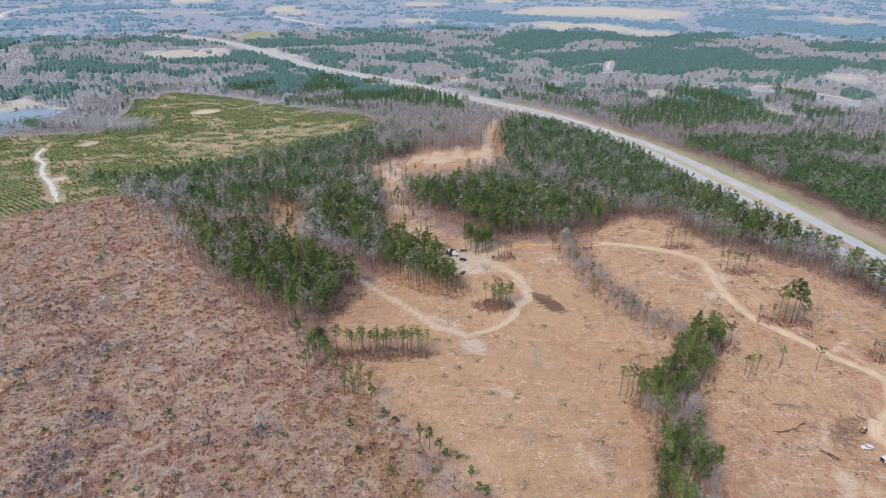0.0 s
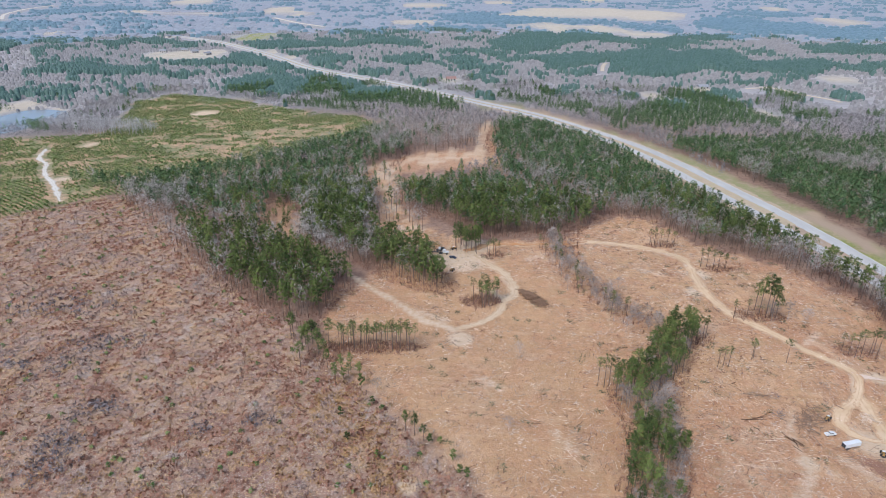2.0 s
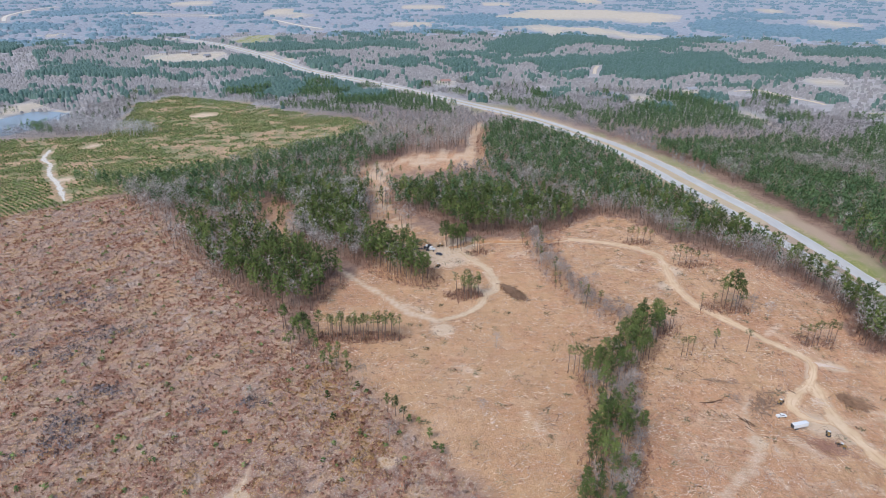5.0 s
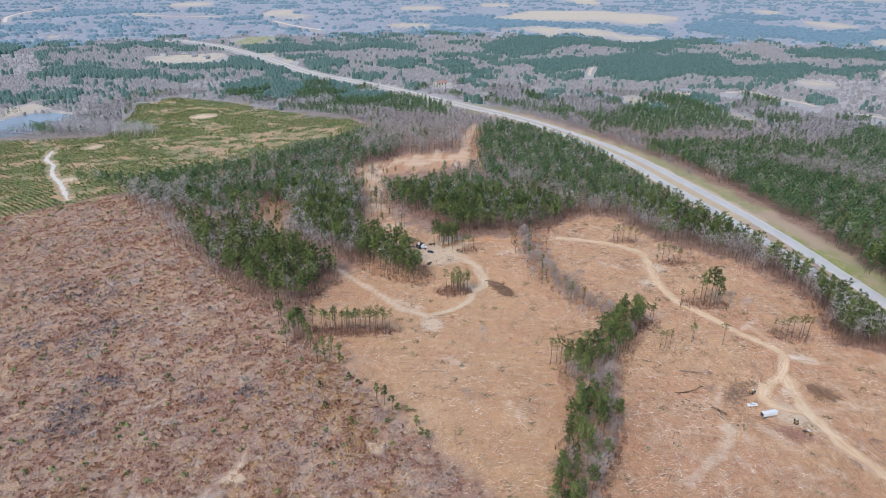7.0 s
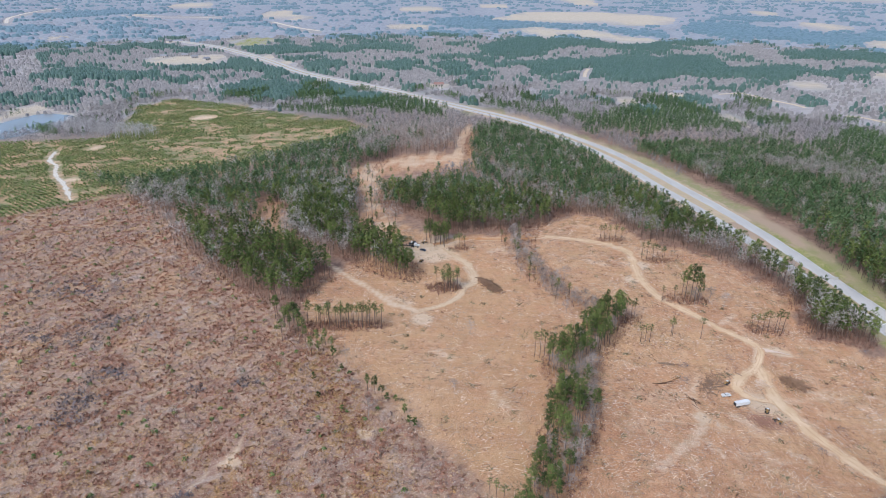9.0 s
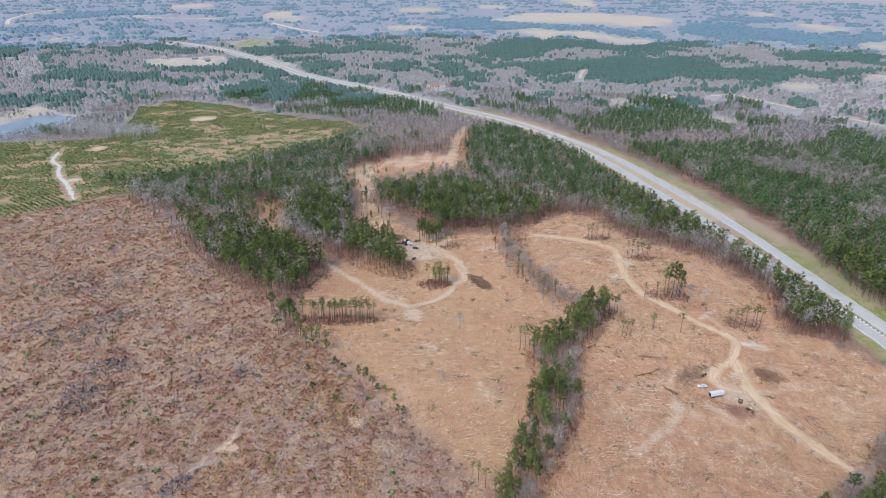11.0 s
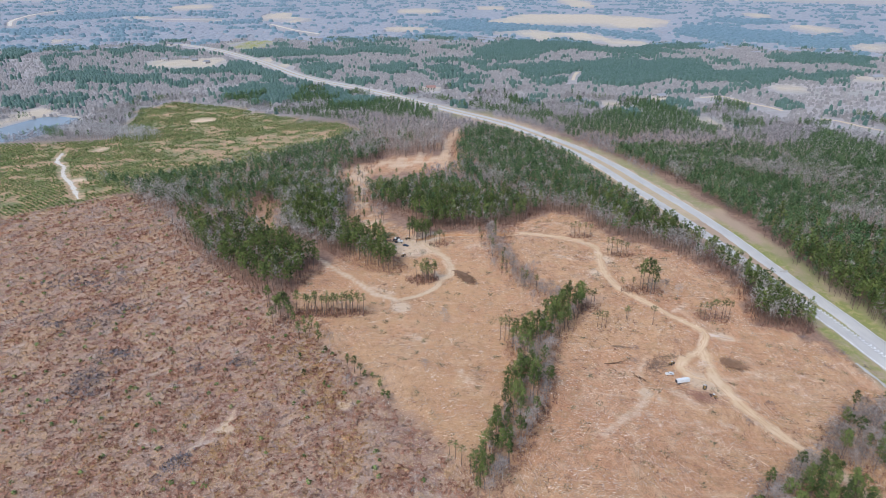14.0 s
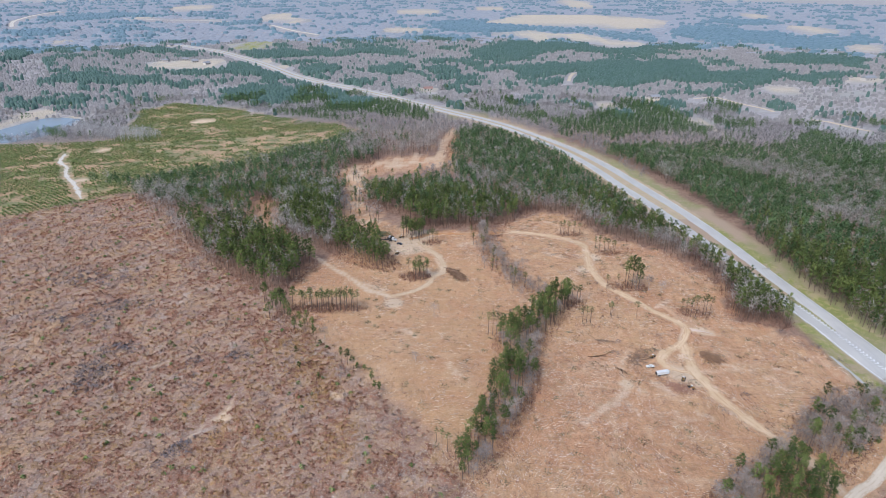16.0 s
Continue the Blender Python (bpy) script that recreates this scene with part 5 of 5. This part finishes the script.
def single_trees():
    g = np.random.default_rng(77)
    pines, thin, bares = list(PINES_TALL + PINES_MARGIN), list(PINES_THIN + PINES_FENCE), list(BARE_LONE)
    for i in range(20):
        thin.append((-35 + 1.5 * i + g.uniform(-0.8, 0.8), 199.5 + g.uniform(-2, 2), g.uniform(10.5, 14)))
    for i in range(18):
        a = g.uniform(0, 6.28)
        thin.append((23 + 8 * math.cos(a) * g.uniform(0.2, 1), 238.5 + 5 * math.sin(a) * g.uniform(0.2, 1), g.uniform(8.5, 13)))
    for x, y, h in ((28, 290, 7.5), (29, 287, 10.3), (31, 288, 10.7), (32, 287, 11.0), (34, 289, 8.7)):
        thin.append((x, y, h))
    for i in range(14):
        thin.append((-36 + 2.0 * i + g.uniform(-0.9, 0.9), 202.5 + g.uniform(-2, 2), g.uniform(8, 12)))
    for x, y in spread([(CLUMP[0] - 8, CLUMP[1] - 6), (CLUMP[0] + 8, CLUMP[1] - 6), (CLUMP[0] + 8, CLUMP[1] + 7), (CLUMP[0] - 8, CLUMP[1] + 7)], 3.0, 705):
        pines.append((x, y, g.uniform(10, 14)))
    for i in range(14):
        pines.append((-47 + g.normal(0, 4.5), 202 + g.normal(0, 5), g.uniform(7, 13)))
    middle = lambda y: np.interp(y, (78, 95, 115, 132, 150, 172, 190, 210), (47, 52, 62, 69, 73, 78, 90, 101))
    for x, y in spread(HEDGE, 3.2, 701):
        gap = 150 < y < 166 or 115 < y < 120 or y < 80
        chance = 0.2 if gap else 0.8 if y > 168 else (0.9 if x < middle(y) + 0.5 else 0.2)
        if g.uniform() < chance:
            pines.append((x, y, g.uniform(10.5, 16.5) if y > 120 else g.uniform(9, 14)))
        else:
            bares.append((x, y, g.uniform(6, 11)))
    for x, y in spread(CORNER, 3.0, 702, lambda x, y: (edge_distance(x, y, PUBLIC_ROAD, False) > 7.5) & (edge_distance(x, y, TRACKS["haul"][0], False) > 3.5) & ~((x > 178) & (x < 200) & (y < 100))):
        if inside(np.array([x]), np.array([y]), CORNER_PINES)[0]:
            continue
        if g.uniform() < 0.12:
            pines.append((x, y, g.uniform(9, 15)))
        else:
            bares.append((x, y, g.uniform(6, 11)))
    for x, y in spread(CORNER_PINES, 3.7, 704, lambda x, y: (edge_distance(x, y, PUBLIC_ROAD, False) > 3.6) & (edge_distance(x, y, TRACKS["haul"][0], False) > 2.4)):
        pines.append((x, y, g.uniform(9, 16)))
    for x, y in spline(HEDGE_LINE, 1.05):
        x, y = x + 2 + g.normal(0, 3.6), y + g.normal(0, 2.4)
        if g.uniform() < 0.2:
            thin.append((x, y, g.uniform(5, 11)))
        else:
            bares.append((x, y, g.uniform(4.5, 10.5)))
    models = tree_models("pine_tree", NEAR_PINES, "crown", "trunk", (M_NEEDLES, M_BARK), "slender green pine with a bare lower trunk", "tree", "pines of the clearing")
    plant(models, 15.0, pines, 1)
    slim = [pine_shape(110 + i, tufts=66, per=7, size=0.52, spread=1.25 + 0.1 * i, crown=0.62 + 0.02 * i, thin=0.10) for i in range(5)]
    models = tree_models("thin_pine", slim, "crown", "trunk", (M_YOUNG_NEEDLES, M_BARK), "thin-crowned yellowish green pine on a bare stem", "tree", "thin pines of the clearing")
    plant(models, 15.0, thin, 4)
    low = [pine_shape(130 + i, tufts=72, per=3, crown=0.25, spread=1.9, size=0.9) for i in range(3)]
    models = tree_models("small_pine", low, "crown", "trunk", (M_NEEDLES, M_BARK), "small bushy pine at the edge of the brush", "tree", "small pines of the brush")
    plant(models, 15.0, PINES_EDGE, 2)
    models = tree_models("bare_tree", NEAR_BARE, "crown", "trunk", (M_TWIGS, M_TWIGS), "leafless pale grey hardwood with fine branches", "tree", "bare trees of the clearing")
    plant(models, 11.0, bares, 3)


def slash_patches():
    g = np.random.default_rng(81)
    p = spread(CLEARING, 9.0, 710, lambda x, y: (np.random.default_rng(3).uniform(0, 1, x.shape) < 0.35) & off_roads(x, y, 4.5))
    q = np.concatenate([p + g.normal(0, 0.9, p.shape) for _ in range(4)])
    shapes = [lump_shape(640 + i, 8, 0.55, 0.9, 1.6, 0.3) for i in range(4)]
    scatter("cut_boughs", shapes, q, 1.0, [M_SLASH], "cut green pine boughs left on the soil", "debris", 26)


woods()
far_land()
undergrowth()
clearing_litter()
thickets()
slash_patches()
single_trees()
g = np.random.default_rng(91)
spots = np.concatenate([np.column_stack([cx + g.normal(0, r, n), cy + g.normal(0, r, n)]) for cx, cy, r, n in ((206, 113, 3.0, 16), (219, 126, 3.5, 20), (198, 106, 1.2, 5))])
scatter("evergreen_shrubs", [crown_shape(570 + i, 3.4, 1.6, 46, 0.6, 0.1, False, 0.9) for i in range(4)], spots, 1.0, [M_NEEDLES, M_BARK], "dark evergreen shrubs under the bare trees", "shrubs", 33)
shore = spread(POND_WOOD, 3.6, 720, lambda x, y: np.random.default_rng(12).uniform(0, 1, x.shape) < 0.9)
scatter("shore_woods", MID_BARE, shore, 1.05, [M_PALETWIGS, M_PALETWIGS], "whitish leafless trees along the pond", "woods", 30)


# ---------------------------------------------------------------- water
M_WATER = Nodes("pond_water", 0.06)
M_WATER.bsdf.inputs["IOR"].default_value = 1.333
M_WATER.bsdf.inputs["Specular IOR Level"].default_value = 0.5
M_WATER.bump(M_WATER.noise(0.5, 3), 0.05, 0.1)
M_WATER = M_WATER.done((0.20, 0.21, 0.215))
rim = spline(POND + POND[:1], 6.0)[:-1]
level = float(height(-420, 610)) - 0.35
v = np.vstack([np.column_stack([rim, np.full(len(rim), level)]), [[rim[:, 0].mean(), rim[:, 1].mean(), level]]])
i = np.arange(len(rim))
tagged(mesh_object("water", v, np.stack([i, (i + 1) % len(rim), np.full(len(rim), len(rim))], 1), [M_WATER]), "dark still pond with bare trees on the shore", "pond", kind="structure")

# ---------------------------------------------------------------- machines, vehicles and timber
M_WHITE = plain("white_enamel", (0.70, 0.69, 0.66), 0.4, wear=0.3)
M_YELLOW = plain("yellow_enamel", (0.36, 0.21, 0.075), 0.6, wear=0.8)
M_DARK = plain("dark_steel", (0.05, 0.05, 0.052), 0.6)
M_GREYSTEEL = plain("grey_steel", (0.28, 0.28, 0.28), 0.5, 0.4)
M_TYRE = plain("tyre_rubber", (0.03, 0.03, 0.03), 0.9)
M_GLASS = plain("dark_window", (0.03, 0.035, 0.04), 0.1, wear=0.0)
M_BLUE = plain("dark_blue_enamel", (0.05, 0.06, 0.09), 0.35)
M_LOG = leafy("log_bark", (0.20, 0.13, 0.09), (0.42, 0.31, 0.22), 0.9)
M_DARKLOG = leafy("cut_branches", (0.21, 0.13, 0.085), (0.46, 0.32, 0.22), 0.9)
M_HEAP = leafy("dark_wet_branches", (0.085, 0.046, 0.028), (0.33, 0.205, 0.13), 0.9)
M_CONCRETE = plain("concrete", (0.48, 0.45, 0.40), 0.85, scale=0.6)
M_BRICK = plain("house_wall", (0.55, 0.50, 0.45), 0.85)
M_ROOF_RED = plain("red_brown_roof", (0.33, 0.20, 0.165), 0.9)
M_ROOF_GREY = plain("grey_roof", (0.30, 0.30, 0.31), 0.7)


def part(name, bm, material, parent, label=""):
    """A bmesh as one mesh object under its thing."""
    me = bpy.data.meshes.new(name)
    bm.to_mesh(me)
    bm.free()
    me.materials.append(material)
    ob = new(name, me)
    ob.parent = parent
    return tagged(ob, label)


def box(size, at, bevel=0.06, tilt=(0, 0, 0), bm=None):
    """A block with rounded edges."""
    bm = bm or bmesh.new()
    made = bmesh.ops.create_cube(bm, size=1.0, matrix=pose(*at, *tilt) @ Matrix.Diagonal((*size, 1)))["verts"]
    if bevel:
        edges = list({e for q in made for e in q.link_edges})
        bmesh.ops.bevel(bm, geom=edges, offset=bevel, segments=2, affect="EDGES", profile=0.6)
    return bm


def round_bar(r, length, at, tilt=(90, 0, 0), bm=None, sides=14, r2=None):
    bm = bm or bmesh.new()
    bmesh.ops.create_cone(bm, cap_ends=True, segments=sides, radius1=r, radius2=r if r2 is None else r2, depth=length, matrix=pose(*at, *tilt))
    return bm


def wheel(parent, r, width, x, y):
    w = part("wheel", round_bar(r, width, (x, y, r)), M_TYRE, parent, "black rubber tyre")
    part("rim", round_bar(r * 0.5, width + 0.04, (x, y, r)), M_GREYSTEEL, w)


def stand(name, x, y, turn, label, category, group="", size=1.0):
    root = tagged(new(name), label, category, group)
    root.matrix_basis = pose(x, y, float(base(x, y)) + 0.1, 0, 0, turn) @ Matrix.Scale(size, 4)
    return root


def box_trailer(x, y, turn):
    t = stand("box_trailer", x, y, turn, "white box trailer parked on the bare log landing", "trailer", size=0.66)
    bm = box((9.2, 2.4, 2.1), (0, 0, 2.1), 0.08)
    for i in range(12):
        box((0.07, 2.46, 1.95), (-4.2 + 0.76 * i, 0, 2.1), 0, bm=bm)
    part("body", bm, M_WHITE, t, "white ribbed panel sides")
    part("roof", box((9.25, 2.44, 0.06), (0, 0, 3.19), 0.02), M_WHITE, t)
    for s in (-1, 1):
        # dark panel colour stands in for the shade inside the open end
        part("rear_door", box((0.06, 1.1, 1.95), (-4.64, s * 0.58, 2.1), 0.02), M_DARK, t, "rear door panel coloured dark like a shaded opening")
        part("landing_leg", box((0.14, 0.14, 1.0), (2.6, s * 0.9, 0.5), 0.02), M_GREYSTEEL, t)
    part("chassis", box((8.0, 1.0, 0.22), (0, 0, 0.94), 0.03), M_DARK, t)
    for wx in (-3.0, -1.9):
        for s in (-1, 1):
            wheel(t, 0.5, 0.45, wx, s * 1.05)


def pickup(x, y, turn, paint, label):
    t = stand("pickup_truck", x, y, turn, label, "truck", "pickups on the landings", 0.68)
    bm = box((5.4, 1.9, 0.65), (0, 0, 0.85), 0.14)
    box((1.3, 1.8, 0.2), (2.0, 0, 1.2), 0.08, bm=bm)
    part("body", bm, paint, t)
    part("cabin", box((1.9, 1.7, 0.75), (0.35, 0, 1.5), 0.2), paint, t)
    part("windscreen", box((0.08, 1.45, 0.5), (1.29, 0, 1.52), 0.02, (0, -18, 0)), M_GLASS, t)
    part("rear_window", box((0.06, 1.4, 0.42), (-0.61, 0, 1.55), 0.02), M_GLASS, t)
    for s in (-1, 1):
        part("side_window", box((1.4, 0.05, 0.42), (0.35, s * 0.85, 1.56), 0.02), M_GLASS, t)
        part("bed_side", box((1.95, 0.1, 0.3), (-1.65, s * 0.88, 1.3), 0.03), paint, t)
        for wx in (-1.7, 1.75):
            wheel(t, 0.4, 0.28, wx, s * 0.85)


def skidder(x, y, turn, label):
    t = stand("log_skidder", x, y, turn, label, "forestry machine", "skidders of the logging crew", 0.52)
    part("engine_hood", box((2.4, 1.3, 1.0), (1.7, 0, 1.55), 0.15), M_YELLOW, t)
    part("rear_frame", box((2.6, 1.3, 0.8), (-1.5, 0, 1.25), 0.1), M_DARK, t)
    c = part("cab", box((1.4, 1.5, 1.6), (0.1, 0, 2.2), 0.12), M_YELLOW, t)
    for s in (-1, 1):
        part("cab_window", box((0.9, 0.05, 0.8), (0.1, s * 0.76, 2.5), 0.02), M_GLASS, c)
    part("cab_roof", box((1.6, 1.7, 0.12), (0.1, 0, 3.05), 0.04), M_WHITE, t, "pale sun-bleached roof")
    part("blade", box((0.18, 2.4, 0.9), (3.3, 0, 0.7), 0.05), M_DARK, t)
    part("grapple_arch", box((0.4, 1.2, 1.6), (-2.6, 0, 2.1), 0.08, (0, 25, 0)), M_YELLOW, t)
    part("grapple", box((0.9, 1.5, 0.5), (-3.3, 0, 1.1), 0.12), M_DARK, t)
    for wx in (-1.6, 1.7):
        for s in (-1, 1):
            wheel(t, 0.8, 0.75, wx, s * 1.15)


def log_loader(x, y, turn):
    t = stand("log_loader", x, y, turn, "dark knuckleboom log loader with a pale cab", "forestry machine", size=0.75)
    part("chassis", box((7.0, 2.3, 0.5), (0, 0, 1.0), 0.08), M_DARK, t)
    part("turntable", round_bar(0.9, 0.5, (0, 0, 1.5), (0, 0, 0)), M_DARK, t)
    part("engine_house", box((2.6, 2.2, 1.3), (-0.9, 0, 2.35), 0.15), M_DARK, t)
    c = part("cab", box((1.4, 1.2, 1.7), (1.1, 0.6, 2.6), 0.12), M_WHITE, t, "white operator's cab")
    part("cab_window", box((0.05, 1.0, 1.0), (1.81, 0.6, 2.8), 0.02), M_GLASS, c)
    part("boom", box((5.2, 0.4, 0.5), (2.0, -0.4, 4.3), 0.06, (0, -32, 0)), M_YELLOW, t)
    part("arm", box((4.6, 0.32, 0.4), (6.0, -0.4, 4.3), 0.05, (0, 36, 0)), M_YELLOW, t)
    part("grapple", box((0.9, 1.1, 0.8), (7.9, -0.4, 2.5), 0.15), M_DARK, t)
    for wx in (-2.6, -1.4, 2.6):
        for s in (-1, 1):
            wheel(t, 0.52, 0.5, wx, s * 0.95)


def log_truck(x, y, turn):
    t = stand("log_truck", x, y, turn, "white-cabbed log truck with an empty pole trailer", "truck", size=0.8)
    part("cab", box((2.2, 2.4, 1.9), (5.2, 0, 2.2), 0.2), M_WHITE, t, "white cab")
    part("hood", box((1.9, 1.9, 1.1), (7.1, 0, 1.55), 0.25), M_WHITE, t)
    part("windscreen", box((0.06, 2.0, 0.8), (6.32, 0, 2.6), 0.02), M_GLASS, t)
    part("chassis", box((15.0, 0.9, 0.35), (-0.5, 0, 1.1), 0.05), M_DARK, t)
    for bx in (2.6, -1.5, -5.5, -7.6):
        part("bolster", box((0.25, 2.4, 0.25), (bx, 0, 1.45), 0.03), M_DARK, t)
        for s in (-1, 1):
            part("stake", box((0.14, 0.14, 1.8), (bx, s * 1.15, 2.3), 0.02), M_DARK, t)
    for wx in (6.9, 3.6, 2.4, -5.2, -6.4):
        for s in (-1, 1):
            wheel(t, 0.52, 0.5, wx, s * 0.95)


def timber(name, cx, cy, length, width, turn, n, high, label, category, size=(2.5, 6.0), seed=1, material=None, chaos=0.5, thick=0.13):
    """A heap or deck of stems in one mesh."""
    t = Shape(seed)
    g = t.g
    for _ in range(n):
        u, w = g.normal(0, 0.42), g.normal(0, 0.42)
        top = max(0.08, high * math.exp(-(u * u + w * w) * 2.2))
        c = np.array([u * length / 2, w * width / 2, 0.12 + g.uniform(0.15, 1.0) * top])
        a = g.normal(0, chaos)
        l = g.uniform(*size) / 2
        d = np.array([math.cos(a), math.sin(a), g.normal(0, 0.12 * chaos)]) * l
        r = thick * g.uniform(0.5, 1.4)
        t.stem(c - d, c + d, r, r * 0.7, 5, 0)
    v, f, m, n = t.arrays()
    v[:, 2] = np.maximum(v[:, 2], 0.0)
    ob = mesh_object(name, v, f, [material or M_LOG], normals=n)
    ob.matrix_basis = pose(cx, cy, float(base(cx, cy)), 0, 0, turn)
    return tagged(ob, label, category, kind="stuff")


def fallen_tree(x, y, turn, h, seed):
    shape = bare_shape(seed, h, 8, 8, 0.16)
    root = tagged(new("fallen_tree"), "grey fallen tree with its bare branches", "fallen tree", "fallen trees of the clearing")
    split_mesh("trunk", shape, 1, M_HEAP, root)
    split_mesh("crown", shape, 0, M_DARKBRUSH, root)
    root.matrix_basis = pose(x, y, float(base(x, y)) + 0.3, 0, 0, turn) @ pose(0, 0, 0, 86, 0, 0) @ Matrix.Diagonal((0.9, 0.5, 1, 1))


def house(x, y, turn, l, w, h, roof, label):
    t = stand("house", x, y, turn, label, "house", "far houses")
    bm = box((l, w, h), (0, 0, h / 2), 0)
    part("wall", bm, M_BRICK, t)
    r = bmesh.new()
    rise = w * 0.32
    corners = [(sx * (l / 2 + 0.5), sy * (w / 2 + 0.5), h) for sx in (-1, 1) for sy in (-1, 1)] + [(sx * (l / 2 + 0.5), 0, h + rise) for sx in (-1, 1)]
    q = [r.verts.new(c) for c in corners]
    for face in ((0, 2, 5, 4), (1, 4, 5, 3), (0, 4, 1), (2, 3, 5), (0, 1, 3, 2)):
        r.faces.new([q[k] for k in face])
    part("roof", r, roof, t)
    part("door", box((1.1, 0.12, 2.1), (0, -w / 2 - 0.03, 1.05), 0), M_DARK, t)
    for k in (-0.32, 0.32):
        part("window", box((1.4, 0.12, 1.3), (k * l, -w / 2 - 0.03, 1.6), 0), M_GLASS, t)


box_trailer(136.5, 149.5, 14)
pickup(132.5, 154.5, 8, M_WHITE, "white pickup truck beside the brush heap")
skidder(135.8, 162.0, 40, "dark-tyred yellow log skidder beside the brush heap")
skidder(145.2, 146.6, 60, "yellow log skidder parked on the landing")
skidder(147.0, 141.5, -40, "yellow log skidder on churned soil")
log_truck(1.5, 291.0, -8)
log_loader(4.0, 293.5, 172)
skidder(10.5, 296.5, 30, "yellow log skidder at the edge of the pines")
pickup(10.0, 285.0, -25, M_BLUE, "dark pickup truck on the bare landing")
skidder(9.5, 270.5, 65, "yellow log skidder below the log deck")
timber("brush_pile", 164, 165, 11.5, 6.5, -35, 420, 2.4, "brown heap of cut branches on bare soil", "brush pile", (1.5, 4.5), 1, M_HEAP, 1.2, 0.14)
timber("brush_pile", 46, 241, 20, 6.0, -58, 650, 1.8, "long brown heap of cut tops on the clearing", "brush pile", (1.2, 4), 2, M_HEAP, 1.0, 0.13)
timber("log_deck", -9, 287, 13, 12, 118, 110, 0.9, "deck of delimbed grey-brown logs", "logs", (8, 13), 3, M_LOG, 0.06, 0.16)
timber("log_deck", -3, 302, 10, 8, 20, 60, 0.9, "heap of green-brown tops behind the log truck", "logs", (3, 8), 4, M_SLASH, 0.5, 0.14)
timber("slash_litter", 127, 160, 27, 13, 35, 170, 0.4, "litter of bark and sticks round the landing", "debris", (1, 4.5), 5, M_DARKLOG, 1.4, 0.12)
timber("slash_litter", 140, 142, 20, 10, -30, 300, 0.35, "litter of bark and sticks below the trailer", "debris", (1, 4), 6, M_THICKET, 1.4, 0.09)
timber("fallen_logs", 111, 160, 9, 2.5, 12, 7, 0.3, "few dark logs lying on the soil", "logs", (4, 8), 11, M_HEAP, 0.12, 0.09)
timber("fallen_logs", 115, 172, 8, 3, -8, 7, 0.3, "few grey-brown logs lying on the soil", "logs", (4, 7), 12, M_LOG, 0.2, 0.09)
timber("fallen_logs", 118, 150, 7, 3, -62, 8, 0.4, "dark logs heaped beside the skid trail", "logs", (3, 6), 13, M_HEAP, 0.3, 0.11)
timber("slash_litter", 150, 164, 9, 9, -50, 120, 0.3, "litter of sticks on the island between tracks", "debris", (1, 3), 7, M_WOOD, 1.4, 0.08)
timber("slash_litter", 14, 272, 16, 9, 10, 160, 0.4, "litter of sticks round the skidder", "debris", (1, 4), 8, M_WOOD, 1.4, 0.08)
for k, (x, y, turn, h) in enumerate(((172, 133, 200, 9), (194, 139, 75, 11), (214, 163, 220, 9), (154, 122, 160, 7), (112, 161, 95, 9), (116, 172, 80, 8), (216, 180, 70, 9), (147, 175, 215, 8),
                                     (230, 163, 200, 7), (58, 92, 250, 8), (205, 190, 100, 7), (120, 232, 30, 8))):
    fallen_tree(x, y, turn, h, 800 + k)
house(15, 829, 10, 12, 8, 2.6, M_ROOF_RED, "far house with a red-brown roof")
house(205, 712, -8, 18, 7, 2.6, M_ROOF_GREY, "long far shed with a pale grey roof")
house(208, 735, 30, 14, 8, 3.0, M_ROOF_GREY, "far house among bare trees")
house(320, 772, 15, 13, 8, 2.8, M_ROOF_GREY, "far house in a yard of bare trees")
house(700, 925, 20, 22, 10, 4.0, M_ROOF_GREY, "large pale far building")
for k, (x, y) in enumerate(((-470, 1105), (-440, 1122), (-415, 1100), (-385, 1075), (-555, 1340))):
    house(x, y, 20 * k, 11, 7, 3.0, M_ROOF_GREY, "pale far shed beside the bare lot")
ribbon("concrete_ditch", spline([(225, 171), (227, 163), (228.5, 154), (229, 143), (230, 134)], 2.0), 1.5, M_CONCRETE, 0.2, 0.4, "pale concrete ditch beside the highway", "ditch")
head = stand("culvert_headwall", 232.5, 257, 10, "pale concrete culvert headwall on the grass verge", "headwall")
part("wall", box((5.0, 0.5, 0.9), (0, 0, 0.3), 0.06), M_CONCRETE, head)
part("apron", box((3.6, 1.6, 0.2), (0, -1.0, 0.1), 0.04), M_CONCRETE, head)
chevron = bmesh.new()
for side in (-1, 1):
    box((1.7, 0.6, 0.03), (0, side * 0.56, 0), 0, (0, 0, side * 42), bm=chevron)
chevron_mesh = bpy.data.meshes.new("chevron")
chevron.to_mesh(chevron_mesh)
chevron.free()
chevron_mesh.materials.append(M_PAINT)
west = bpy.data.objects["road_west"]
hw_line = spline(HIGHWAY, 4.0)
for k in range(34):
    y = 216 - 2.2 * k
    x = float(np.interp(y, hw_line[:, 1], hw_line[:, 0])) - 1.2 - 3.0 * min(1, max(0, (y - 188) / 120))
    mark = new("chevron", chevron_mesh)
    mark.parent = west
    mark.matrix_basis = pose(x, y, float(base(x, y)) + 0.36, 0, 0, 105)
